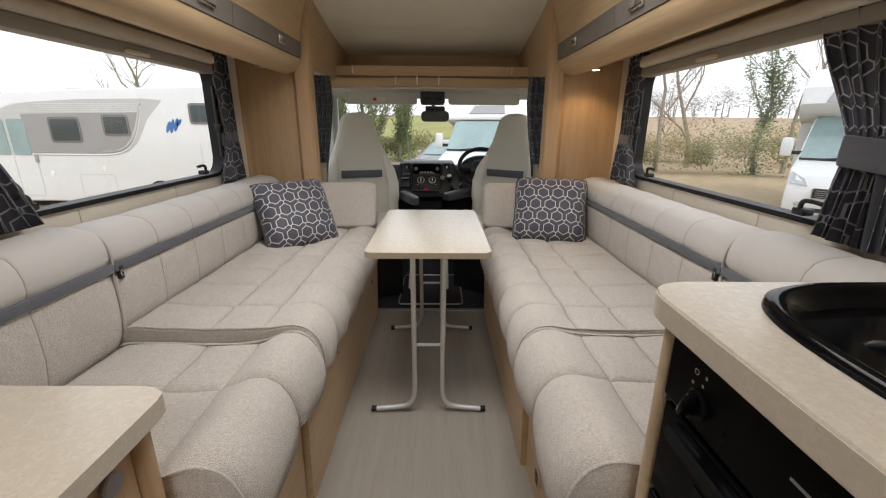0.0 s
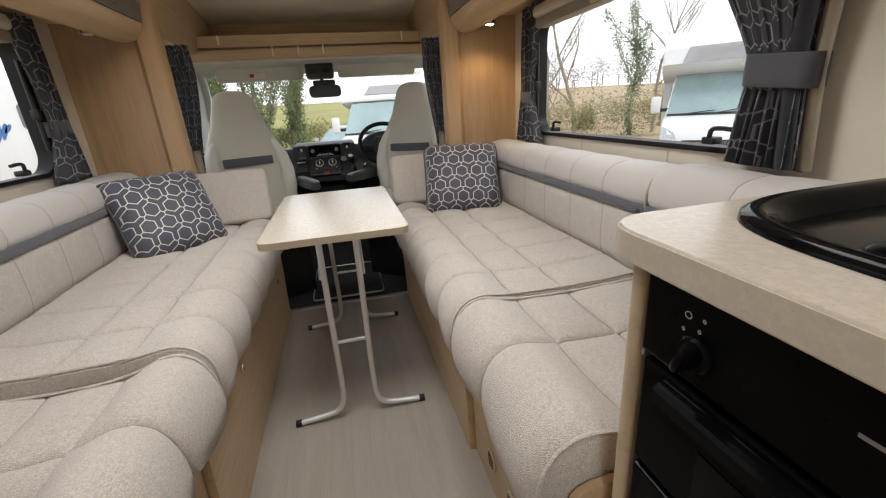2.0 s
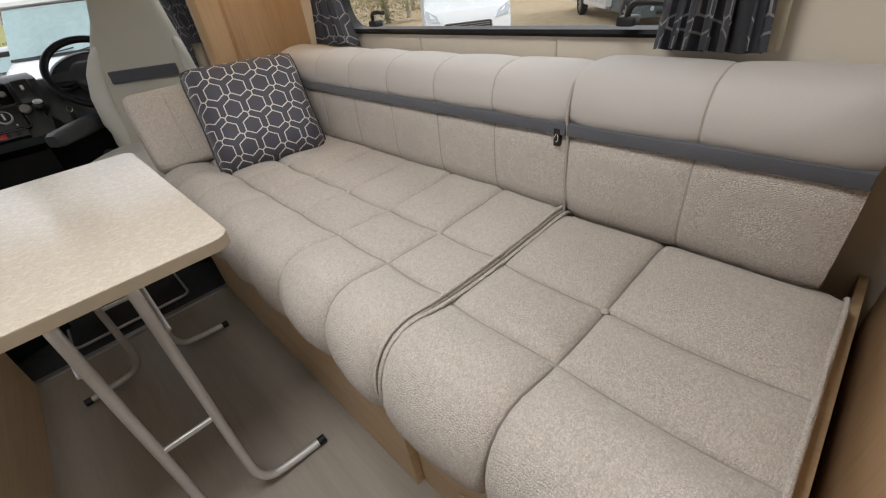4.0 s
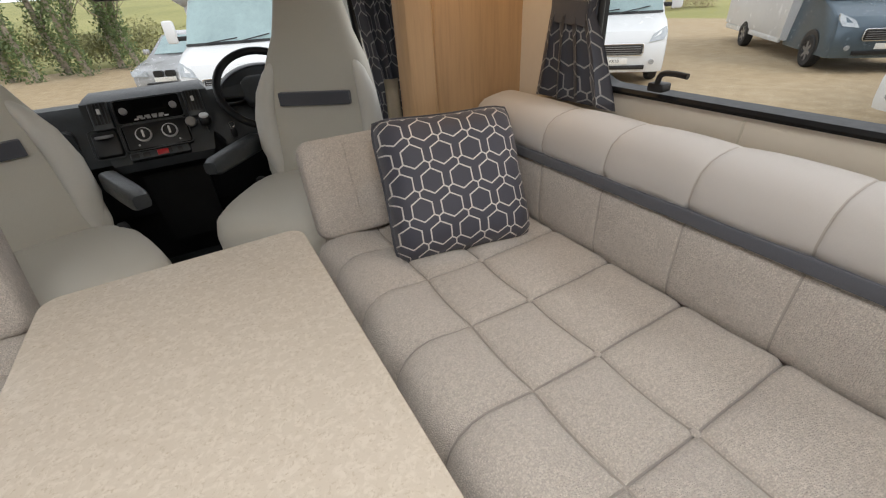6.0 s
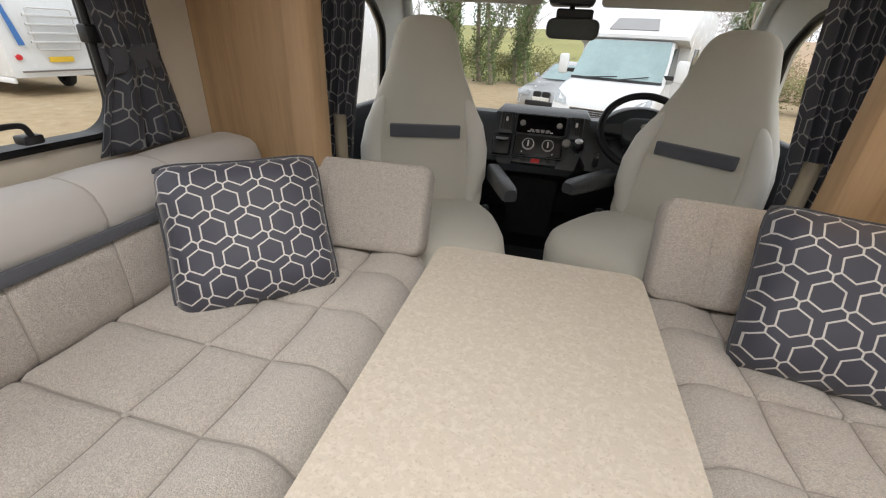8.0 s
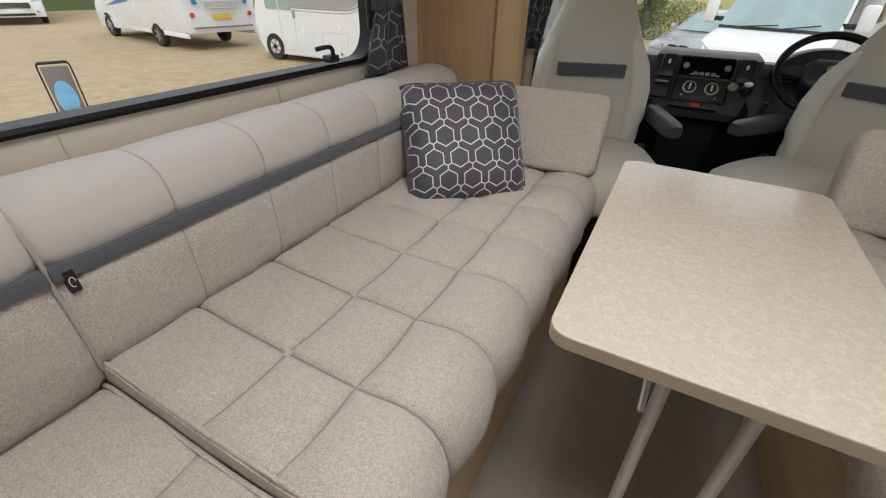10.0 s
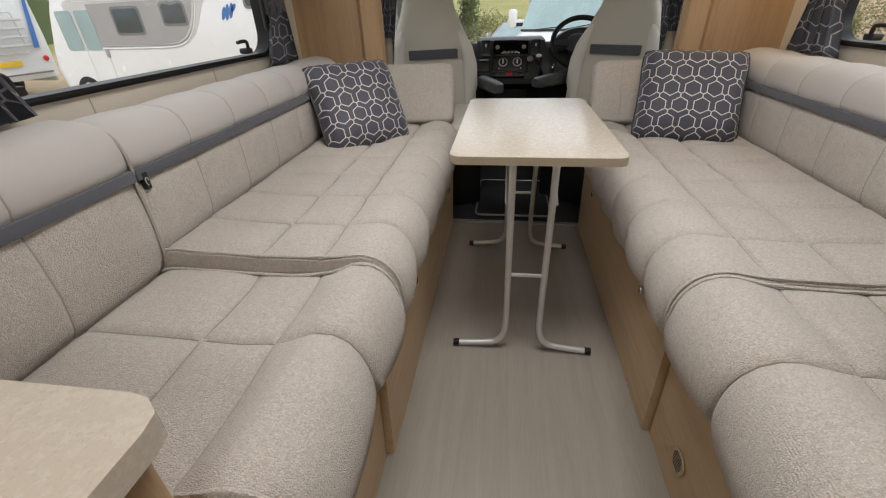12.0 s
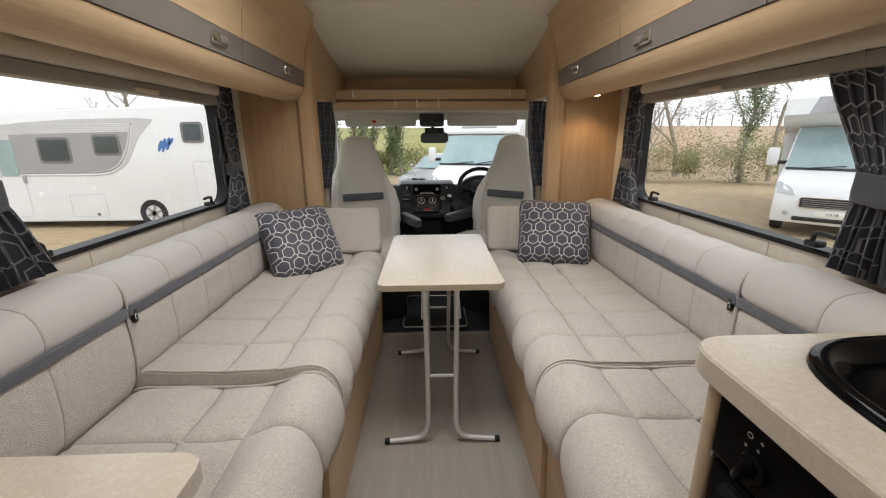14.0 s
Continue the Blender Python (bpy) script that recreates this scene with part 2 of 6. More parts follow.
M = dict(
    tweed=tweed("oatmeal_tweed", (0.655, 0.597, 0.545)),
    # darker upholstery tone that paints the shade inside seam creases
    seam_shade=fabric("seam_crease_shade", (0.43, 0.39, 0.355), 900, 0.2, 0.4),
    velour=fabric("pale_smooth_upholstery", (0.54, 0.515, 0.495), 700, 0.08, 0.2),
    band=fabric("slate_band", (0.115, 0.12, 0.14), 600, 0.3, 0.4),
    cabcloth=fabric("cab_seat_cloth", (0.64, 0.62, 0.555), 520, 0.12, 0.3),
    # the cab seat cloth again, lightened to paint window light on the bolsters
    cabside=fabric("cab_seat_cloth_rim_lit", (0.73, 0.715, 0.665), 520, 0.12, 0.3),
    hexcloth=hexagons("hexagon_cloth", (0.060, 0.062, 0.084), (0.64, 0.62, 0.60)),
    hexcurtain=hexagons("hexagon_curtain", (0.10, 0.104, 0.128), (0.50, 0.50, 0.50), 0.085),
    tie=fabric("tieback_cloth", (0.085, 0.087, 0.102), 600, 0.3, 0.3),
    lining=fabric("curtain_lining", (0.62, 0.55, 0.43), 500, 0.1, 0.2),
    oak=wood("light_oak_upright", (0.48, 0.318, 0.178), "Z"),
    oak_y=wood("light_oak_lengthwise", (0.54, 0.39, 0.235), "Y"),
    oak_x=wood("light_oak_crosswise", (0.57, 0.415, 0.26), "X"),
    floor=wood("grey_wood_vinyl", (0.275, 0.246, 0.215), "Y", 0.82, 0.38, 1.4),
    wallcream=mottled("cream_wall_board", (0.66, 0.60, 0.51), 0.6, 0, 3, 0.04, 0.08, 500),
    ceiling=mottled("cream_ceiling_board", (0.82, 0.78, 0.67), 0.65, 0, 3, 0.04, 0.08, 500),
    worktop=speckle("stone_laminate_worktop", (0.57, 0.505, 0.425), (0.62, 0.56, 0.48), (0.52, 0.455, 0.375), 0.22),
    # worktop speckle darkened, with the front edge's shade in the colour
    worktop_edge=speckle("stone_laminate_edge_shaded", (0.50, 0.44, 0.365), (0.54, 0.48, 0.40), (0.46, 0.40, 0.33), 0.3),
    tabletop=speckle("stone_laminate_table", (0.565, 0.505, 0.43), (0.635, 0.575, 0.50), (0.485, 0.425, 0.345), 0.17, 0.75),
    edging=wood("pale_edge_band", (0.50, 0.39, 0.27), "Y"),
    table_edge=mottled("beige_table_edge", (0.40, 0.335, 0.25), 0.4, 0, 10, 0.06),
    silver=mottled("silver_painted_steel", (0.62, 0.62, 0.62), 0.38, 0.55, 8, 0.08),
    chrome=mottled("chrome", (0.80, 0.80, 0.80), 0.14, 1.0, 8, 0.05),
    rubber=mottled("black_rubber", (0.008, 0.008, 0.009), 0.45, 0, 20, 0.2, Specular_IOR_Level=0.25),
    black=mottled("black_plastic", (0.010, 0.010, 0.011), 0.45, 0, 20, 0.25, 0.15, 700),
    dash=mottled("charcoal_dash_plastic", (0.032, 0.037, 0.042), 0.42, 0, 12, 0.2, 0.3, 900),
    consolegrey=mottled("slate_grey_console_plastic", (0.034, 0.039, 0.044), 0.36, 0, 12, 0.15, 0.2, 900),
    dialring=mottled("pale_dial_ring", (0.62, 0.62, 0.62), 0.3, 0, 12, 0.05),
    armgrey=mottled("grey_armrest_vinyl", (0.040, 0.044, 0.048), 0.36, 0, 12, 0.15, 0.3, 900),
    enamel=mottled("black_gloss_enamel", (0.004, 0.004, 0.0045), 0.12, 0, 12, 0.2, Specular_IOR_Level=0.10),
    ovenblack=mottled("satin_black_oven_panel", (0.0035, 0.0035, 0.0038), 0.3, 0, 12, 0.2, Specular_IOR_Level=0.06),
    ovenglass=mottled("black_oven_glass", (0.003, 0.003, 0.0035), 0.12, 0, 12, 0.2, Specular_IOR_Level=0.05),
    cabgrey=mottled("pale_grey_cab_lining", (0.68, 0.69, 0.655), 0.65, 0, 5, 0.05, 0.1, 500),
    greyband=mottled("grey_locker_band", (0.17, 0.15, 0.135), 0.45, 0, 6, 0.08),
    blind=mottled("taupe_blind_cassette", (0.60, 0.55, 0.46), 0.55, 0, 6, 0.06),
    rail=mottled("grey_blind_rail", (0.30, 0.28, 0.25), 0.5, 0, 6, 0.06),
    white=mottled("white_gelcoat", (0.70, 0.72, 0.735), 0.25, 0, 2, 0.03),
    flashpale=mottled("pale_silver_decal", (0.50, 0.505, 0.51), 0.35, 0, 3, 0.05),
    smoke=mottled("smoked_acrylic", (0.16, 0.165, 0.165), 0.12, 0, 3, 0.1),
    vangrey=mottled("silver_grey_decal", (0.30, 0.30, 0.305), 0.35, 0, 3, 0.05),
    darkglass=mottled("tinted_vehicle_glass", (0.05, 0.065, 0.07), 0.06, 0, 3, 0.2),
    # vehicle glass with the reflected sky put into its pale base colour
    screen=mottled("windscreen_sky_reflection", (0.28, 0.38, 0.39), 0.06, 0, 1, 0.2),
    tyre=mottled("tyre_rubber", (0.02, 0.02, 0.021), 0.8, 0, 14, 0.25),
    alloy=mottled("alloy_rim", (0.35, 0.35, 0.36), 0.35, 0.7, 8, 0.1),
    yellow=mottled("yellow_plate", (0.75, 0.50, 0.04), 0.4),
    plate=mottled("white_plate", (0.78, 0.78, 0.75), 0.4),
    blue=mottled("blue_decal", (0.05, 0.16, 0.42), 0.35),
    paleblue=mottled("pale_blue_print", (0.16, 0.42, 0.66), 0.4, 0, 5, 0.3),
    red=mottled("red_button", (0.55, 0.02, 0.025), 0.35),
    print_white=mottled("white_printing", (0.75, 0.75, 0.74), 0.5),
    mat=mottled("grey_cab_mat", (0.03, 0.032, 0.035), 0.9, 0, 40, 0.3, 0.5, 300),
    pane=glass("window_pane"),
    headlamp=mottled("headlamp_glass", (0.42, 0.45, 0.47), 0.08, 0.3, 18, 0.3),
    lamp=glow("warm_downlight", (1.0, 0.78, 0.45), 14.0),
    gravel=None, grass=None,
    bark=mottled("grey_brown_bark", (0.33, 0.285, 0.235), 0.9, 0, 9, 0.35, 0.6, 40),
    ivy=mottled("ivy_leaf", (0.12, 0.17, 0.06), 0.5, 0, 3, 0.45),
    farwood=mottled("distant_bare_wood", (0.34, 0.31, 0.29), 0.9, 0, 0.3, 0.2),
    soil=mottled("ploughed_brown_soil", (0.40, 0.29, 0.19), 0.95, 0, 0.4, 0.15, 0.4, 8),
    scrub=mottled("scrub_leaf", (0.22, 0.22, 0.09), 0.7, 0, 2, 0.5),
    beech=mottled("dry_beech_leaf", (0.33, 0.25, 0.15), 0.8, 0, 2, 0.35),
    bluecab=mottled("blue_grey_metallic_paint", (0.10, 0.135, 0.165), 0.25, 0.4, 3, 0.06),
    carsilver=mottled("silver_car_paint", (0.48, 0.49, 0.50), 0.25, 0.5, 3, 0.05),
    shed=mottled("green_sheeting", (0.10, 0.14, 0.055), 0.7, 0, 1, 0.1),
)


def gravel():
    k = Nodes("sandy_gravel")
    v = k.coords()
    stone = k.add("ShaderNodeTexVoronoi")
    k.l.new(v, stone.inputs["Vector"])
    stone.inputs["Scale"].default_value = 28
    broad, mid = k.noise(v, 0.35, 4), k.noise(v, 3.5, 4)
    c = k.ramp(mid, [(0.25, (0.34, 0.25, 0.14)), (0.55, (0.46, 0.35, 0.21)), (0.8, (0.55, 0.45, 0.30))])
    c = k.mix(k.math("MULTIPLY", stone.outputs["Distance"], 0.7), c, (0.27, 0.21, 0.13))
    c = k.mix(k.math("MULTIPLY", k.math("SUBTRACT", broad, 0.45), 1.6, True), c, (0.40, 0.33, 0.23))
    k.bump(stone.outputs["Distance"], 0.6, 0.02)
    return k.done(c, 0.95)


def grass():
    k = Nodes("winter_grass")
    v = k.coords()
    f = k.math("ADD", k.math("MULTIPLY", k.noise(v, 0.15, 5), 0.6), k.math("MULTIPLY", k.noise(v, 3.0, 4), 0.4))
    c = k.ramp(f, [(0.3, (0.20, 0.21, 0.07)), (0.55, (0.30, 0.29, 0.105)), (0.75, (0.36, 0.32, 0.15))])
    k.bump(k.noise(v, 12, 3), 0.5, 0.05)
    return k.done(c, 0.95)


M["gravel"], M["grass"] = gravel(), grass()


# ---------------- mesh helpers ----------------
def part(name, bm, material, parent=None, label="", smooth=None, second=None):
    me = bpy.data.meshes.new(name)
    if smooth is not None:
        bmesh.ops.recalc_face_normals(bm, faces=bm.faces)
        for f_ in bm.faces:
            f_.smooth = True
        for e_ in bm.edges:
            if len(e_.link_faces) == 2 and e_.calc_face_angle(0) > radians(smooth):
                e_.smooth = False
    bm.to_mesh(me)
    bm.free()
    me.materials.append(material)
    if second:
        me.materials.append(second)
    ob = new(name, me)
    if parent:
        ob.parent = parent
        ob.matrix_parent_inverse = parent.matrix_basis.inverted() if parent.parent is None else (parent.parent.matrix_basis).inverted() @ Matrix()
        if parent.parent is not None:
            ob.matrix_parent_inverse = Matrix()
    if label:
        ob["label"] = label
    return ob


def thing(name, label, category, at=(0, 0, 0), group="", kind=""):
    ob = new(name)
    ob.empty_display_size = 0.1
    ob.matrix_basis = Matrix.Translation(at)
    return tagged(ob, label, category, group, kind)


def solo(name, bm, material, label, category="", kind="", group="", smooth=None):
    return tagged(part(name, bm, material, None, "", smooth), label, category, group, kind)


def add_box(bm, x0, x1, y0, y1, z0, z1, bevel=0.0, seg=2, m=None):
    vs = [bm.verts.new((x, y, z)) for x in (x0, x1) for y in (y0, y1) for z in (z0, z1)]
    fs = [bm.faces.new([vs[i] for i in q]) for q in ((0, 1, 3, 2), (4, 6, 7, 5), (0, 4, 5, 1), (2, 3, 7, 6), (0, 2, 6, 4), (1, 5, 7, 3))]
    geo = vs
    if bevel:
        es = list({e for f_ in fs for e in f_.edges})
        r = bmesh.ops.bevel(bm, geom=es, offset=bevel, segments=seg, profile=0.5, affect="EDGES", clamp_overlap=True)
        geo = list({v for f_ in r["faces"] for v in f_.verts} | {v for v in vs if v.is_valid})
    if m is not None:
        bmesh.ops.transform(bm, matrix=m, verts=geo)
    return bm


def box(x0, x1, y0, y1, z0, z1, bevel=0.0, seg=2, m=None):
    return add_box(bmesh.new(), min(x0, x1), max(x0, x1), min(y0, y1), max(y0, y1), min(z0, z1), max(z0, z1), bevel, seg, m)


def loft(rings, closed=True, caps=True, bm=None):
    """Skin between rings of equally many points."""
    bm = bm or bmesh.new()
    rows = [[bm.verts.new(p) for p in r] for r in rings]
    n = len(rows[0])
    for a, b in zip(rows, rows[1:]):
        for i in range(n if closed else n - 1):
            j = (i + 1) % n
            bm.faces.new((a[i], a[j], b[j], b[i]))
    if caps:
        bm.faces.new(rows[0][::-1])
        bm.faces.new(rows[-1])
    return bm


def prism_y(profile, y0, y1, bm=None):
    """An (x, z) outline drawn out along y."""
    return loft([[(x, y, z) for x, z in profile] for y in (y0, y1)], bm=bm)


def prism_x(profile, x0, x1, bm=None):
    """A (y, z) outline drawn out along x."""
    return loft([[(x, y, z) for y, z in profile] for x in (x0, x1)], bm=bm)


def prism_z(profile, z0, z1, bm=None):
    return loft([[(x, y, z) for x, y in profile] for z in (z0, z1)], bm=bm)


def round_rect(a0, a1, b0, b1, r, n=5):
    pts = []
    for ca, cb, s in ((a1 - r, b1 - r, 0), (a0 + r, b1 - r, 90), (a0 + r, b0 + r, 180), (a1 - r, b0 + r, 270)):
        for i in range(n + 1):
            w = radians(s + 90 * i / n)
            pts.append((ca + r * math.cos(w), cb + r * math.sin(w)))
    return pts


def smooth_path(pts, per=6):
    """Catmull-Rom through points."""
    P = [Vector(p) for p in pts]
    P = [2 * P[0] - P[1]] + P + [2 * P[-1] - P[-2]]
    out = []
    for i in range(1, len(P) - 2):
        a, b, c, d = P[i - 1:i + 3]
        for k_ in range(per):
            t = k_ / per
            out.append(0.5 * (2 * b + (c - a) * t + (2 * a - 5 * b + 4 * c - d) * t * t + (3 * b - a - 3 * c + d) * t ** 3))
    return out + [P[-2]]


def tube(path, r, n=10, bm=None, closed=False):
    """A round bar along a path; r may be a list."""
    P = [Vector(p) for p in path]
    rs = r if isinstance(r, (list, tuple)) else [r] * len(P)
    rings, side = [], None
    for i, p in enumerate(P):
        d = (P[(i + 1) % len(P)] - P[i - 1]) if closed else (P[min(i + 1, len(P) - 1)] - P[max(i - 1, 0)])
        d.normalize()
        if side is None:
            side = d.orthogonal().normalized()
        side = (side - d * side.dot(d)).normalized()
        up = d.cross(side)
        rings.append([p + rs[i] * (math.cos(a) * side + math.sin(a) * up) for a in (2 * math.pi * j / n for j in range(n))])
    if closed:
        return loft(rings + [rings[0]], True, False, bm)
    return loft(rings, True, True, bm)


def cyl(p, axis, r, h, n=20, bevel=0.0, r2=None):
    """A disc or post at p along axis, its rim softened."""
    a = Vector(axis).normalized()
    s = a.orthogonal().normalized()
    u = a.cross(s)
    r2 = r if r2 is None else r2
    steps = [(r, 0), (r2, h)] if not bevel else [(r - bevel, 0), (r, bevel), (r2, h - bevel), (r2 - bevel, h)]
    return loft([[Vector(p) + a * z + q * (math.cos(w) * s + math.sin(w) * u) for w in (2 * math.pi * j / n for j in range(n))] for q, z in steps])


def samples(length, seams, step=0.03, fine=(0.0022, 0.006, 0.013, 0.028)):
    s = {0.0, length}
    n = max(1, round(length / step))
    s |= {length * i / n for i in range(n + 1)}
    for q in seams:
        s |= {q} | {q + d for d in fine} | {q - d for d in fine}
    s = sorted(v for v in s if 0 <= v <= length)
    out = [s[0]]
    for v in s[1:]:
        if v - out[-1] > 0.0018:
            out.append(v)
    return out


def quilt(profile, y0, y1, seams_u, seams_y, puff=0.014, width=0.022, end=0.02, wob=0.003, per=8, rng=0, sway=0.0):
    """Upholstery: a closed (x, z) outline carried along y, sunk along its seams and round its ends."""
    P = [Vector((a, 0, b)) for a, b in profile]
    dense = smooth_path(P + [P[0]], per)
    cum = [0.0]
    for a, b in zip(dense, dense[1:]):
        cum.append(cum[-1] + (b - a).length)
    total = cum[-1]

    def at(u):
        u = min(max(u, 0), total - 1e-6)
        for i in range(len(cum) - 1):
            if cum[i + 1] >= u:
                t = (u - cum[i]) / max(1e-9, cum[i + 1] - cum[i])
                return dense[i].lerp(dense[i + 1], t)
        return dense[-1]

    # seams_u are given as (x, z) places near the outline
    su = []
    for sx, sz in seams_u:
        j = min(range(len(dense)), key=lambda i: (dense[i].x - sx) ** 2 + (dense[i].z - sz) ** 2)
        su.append(cum[j])
    us = samples(total, su, 0.028)[:-1]
    ys = samples(y1 - y0, [s - y0 for s in seams_y], 0.03)
    ends = [0.0, y1 - y0]
    area2 = sum(a.x * b.z - b.x * a.z for a, b in zip(dense, dense[1:]))
    sign = 1 if area2 > 0 else -1
    rings = []
    for y in ys:
        ring = []
        dy = min([abs(y - (s - y0)) for s in seams_y] + [9])
        de = min(abs(y - e) for e in ends)
        stops = sorted([0.0, y1 - y0] + [q - y0 for q in seams_y])
        lo = max([q for q in stops if q <= y] or [0.0])
        hi = min([q for q in stops if q > y] or [y1 - y0])
        part_way = (y - lo) / max(1e-6, hi - lo)
        wave = 4 * part_way * (1 - part_way) - 0.5
        for u in us:
            near = min(su, key=lambda q: abs(u - q)) if su else 0.0
            slide = sway * math.exp(-((u - near) / 0.04) ** 2) if su else 0.0
            v = u + slide * wave
            p = at(v)
            tan = (at(v + 0.004) - at(v - 0.004) if 0.004 < v < total - 0.004 else dense[1] - dense[0])
            nrm = Vector((tan.z, 0, -tan.x)).normalized() * sign
            du = min([abs(u - s) for s in su] + [9])
            k_ = (1 - math.exp(-du / (width * 0.24))) * (1 - math.exp(-dy / (width * 0.24)))
            k_ = 0.34 * k_ + 0.66 * k_ * (1 - math.exp(-min(du, dy) / 0.06))
            k_ += (1 - k_) * 0.85 * math.exp(-(de / 0.022) ** 2)
            off = puff * k_ * (0.5 + 0.5 * (1 - math.exp(-(de / 0.03) ** 1.5)))
            if de < end:
                off -= (end - math.sqrt(max(0, end * end - (end - de) ** 2))) * 0.8
            off += wob * noise.noise(Vector((p.x * 7 + rng, (y + y0) * 7, p.z * 7)))
            q = p + nrm * off
            ring.append((q.x, y0 + y, q.z))
        rings.append(ring)
    bm = loft(rings)
    n = len(us)
    # faces along the seams get the second material, a painted crease shade
    hot_u = [any(abs((us[i] + (us[i + 1] if i + 1 < n else total)) / 2 - s) < 0.0024 for s in su) for i in range(n)]
    hot_y = [any(abs((ys[i] + ys[i + 1]) / 2 - (s - y0)) < 0.0024 for s in seams_y) for i in range(len(ys) - 1)]
    bm.faces.ensure_lookup_table()
    for r in range(len(ys) - 1):
        for i in range(n):
            if hot_u[i] or hot_y[r]:
                bm.faces[r * n + i].material_index = 1
    return bm


def pillow(w, h, t, n=22, sag=0.06):
    """A scatter cushion in its own x-z plane, with drawn-in sides and a mapped face."""
    bm = bmesh.new()
    uv = bm.loops.layers.uv.new("UVMap")

    def grid(side):
        rows = []
        for i in range(n + 1):
            row = []
            for j in range(n + 1):
                a, b = 2 * i / n - 1, 2 * j / n - 1
                a, b = a * (1 - 0.07 * b ** 6), b * (1 - 0.07 * a ** 6)
                k_ = max(0, (1 - (2 * i / n - 1) ** 4) * (1 - (2 * j / n - 1) ** 4)) ** 0.5
                x = w / 2 * a * (1 - sag * (1 - abs(b) ** 2) * abs(a))
                z = h / 2 * b * (1 - sag * (1 - abs(a) ** 2) * abs(b))
                d = t / 2 * k_ + 0.007 * noise.noise(Vector((a * 2.2, b * 2.2, side * 3))) * min(1, 3 * k_)
                row.append(bm.verts.new((x, side * d, z)))
            rows.append(row)
        for i in range(n):
            for j in range(n):
                q = [rows[i][j], rows[i + 1][j], rows[i + 1][j + 1], rows[i][j + 1]]
                ij = [(i, j), (i + 1, j), (i + 1, j + 1), (i, j + 1)]
                if side > 0:
                    q, ij = q[::-1], ij[::-1]
                f_ = bm.faces.new(q)
                for lp, (a, b) in zip(f_.loops, ij):
                    lp[uv].uv = (w * a / n, h * b / n)
        return rows

    grid(-1), grid(1)
    bmesh.ops.remove_doubles(bm, verts=bm.verts, dist=0.0004)
    return bm


def cloth(rows):
    """A hanging sheet from rows of points, mapped by its own lengths."""
    bm = bmesh.new()
    uv = bm.loops.layers.uv.new("UVMap")
    vs = [[bm.verts.new(p) for p in r] for r in rows]
    mid = rows[len(rows) // 3]
    us = [0.0]
    for a, b in zip(mid, mid[1:]):
        us.append(us[-1] + (Vector(b) - Vector(a)).length)
    tops = [0.0]
    for a, b in zip(rows, rows[1:]):
        tops.append(tops[-1] + abs(a[0][2] - b[0][2]))
    for i in range(len(vs) - 1):
        for j in range(len(vs[0]) - 1):
            f_ = bm.faces.new((vs[i][j], vs[i + 1][j], vs[i + 1][j + 1], vs[i][j + 1]))
            for lp, (a, b) in zip(f_.loops, ((i, j), (i + 1, j), (i + 1, j + 1), (i, j + 1))):
                lp[uv].uv = (us[b] * 1.25, -tops[a])
    bmesh.ops.solidify(bm, geom=bm.faces[:], thickness=0.003)
    return bm


# ---------------- the body of the van ----------------
HW = 1.11          # half width inside
FRONT = 2.86       # cross panels behind the cab
CEIL = 1.93
WIN = dict(y0=1.27, y1=2.57, z0=0.925, z1=1.47)


def wall_with_hole(name, side, label):
    """A side wall of the living area, 40 mm thick, cut by its window."""
    bm = bmesh.new()
    x0, x1 = sorted((side * HW, side * (HW + 0.045)))
    w = WIN
    for a, b, c, d in ((-1.7, w["y0"], 0, CEIL + 0.05), (w["y1"], FRONT + 0.04, 0, CEIL + 0.05), (w["y0"], w["y1"], 0, w["z0"]), (w["y0"], w["y1"], w["z1"], CEIL + 0.05)):
        add_box(bm, x0, x1, a, b, c, d)
    return solo(name, bm, M["wallcream"], label, "wall", "structure")


wall_with_hole("wall_west", -1, "cream board side wall below the lockers")
wall_with_hole("wall_east", 1, "cream board side wall beside the kitchen")
solo("wall_south", box(-HW, HW, -1.75, -1.7, 0, CEIL), M["wallcream"], "plain cream end wall", "wall", "structure")
solo("floor", box(-HW, HW, -1.7, 2.81, -0.05, 0), M["floor"], "grey wood-effect vinyl floor", "floor", "structure")
# the two openings are assumed; they let the fill lamps shine in
bm = bmesh.new()
for a in ((-HW, HW, -1.7, -0.85), (-HW, HW, -0.25, 1.27), (-HW, HW, 1.83, 2.62), (-HW, -0.3, -0.85, -0.25), (0.3, HW, -0.85, -0.25), (-HW, -0.4, 1.27, 1.83), (0.4, HW, 1.27, 1.83)):
    add_box(bm, *a, CEIL, CEIL + 0.05)
solo("ceiling", bm, M["ceiling"], "cream ceiling board with two added, unseen rooflight openings", "ceiling", "structure")

# sloping roof lining above the cab, down to the shelf
bm = prism_x([(2.62, CEIL), (2.62, CEIL + 0.05), (3.95, 1.80), (3.95, 1.72), (3.3, 1.80)], -1.0, 1.0)
solo("ceiling_cab_slope", bm, M["ceiling"], "cream sloping roof lining above the cab", "ceiling", "structure")
for s, nm in ((-1, "wall_cab_west"), (1, "wall_cab_east")):
    bm = prism_y([(s * 0.72, 1.50), (s * 0.80, 1.50), (s * 0.80, 1.97), (s * 0.66, 1.97)], 2.9, 3.96)
    solo(nm, bm, M["oak_y"], "light oak side lining above the cab opening", "wall", "structure")

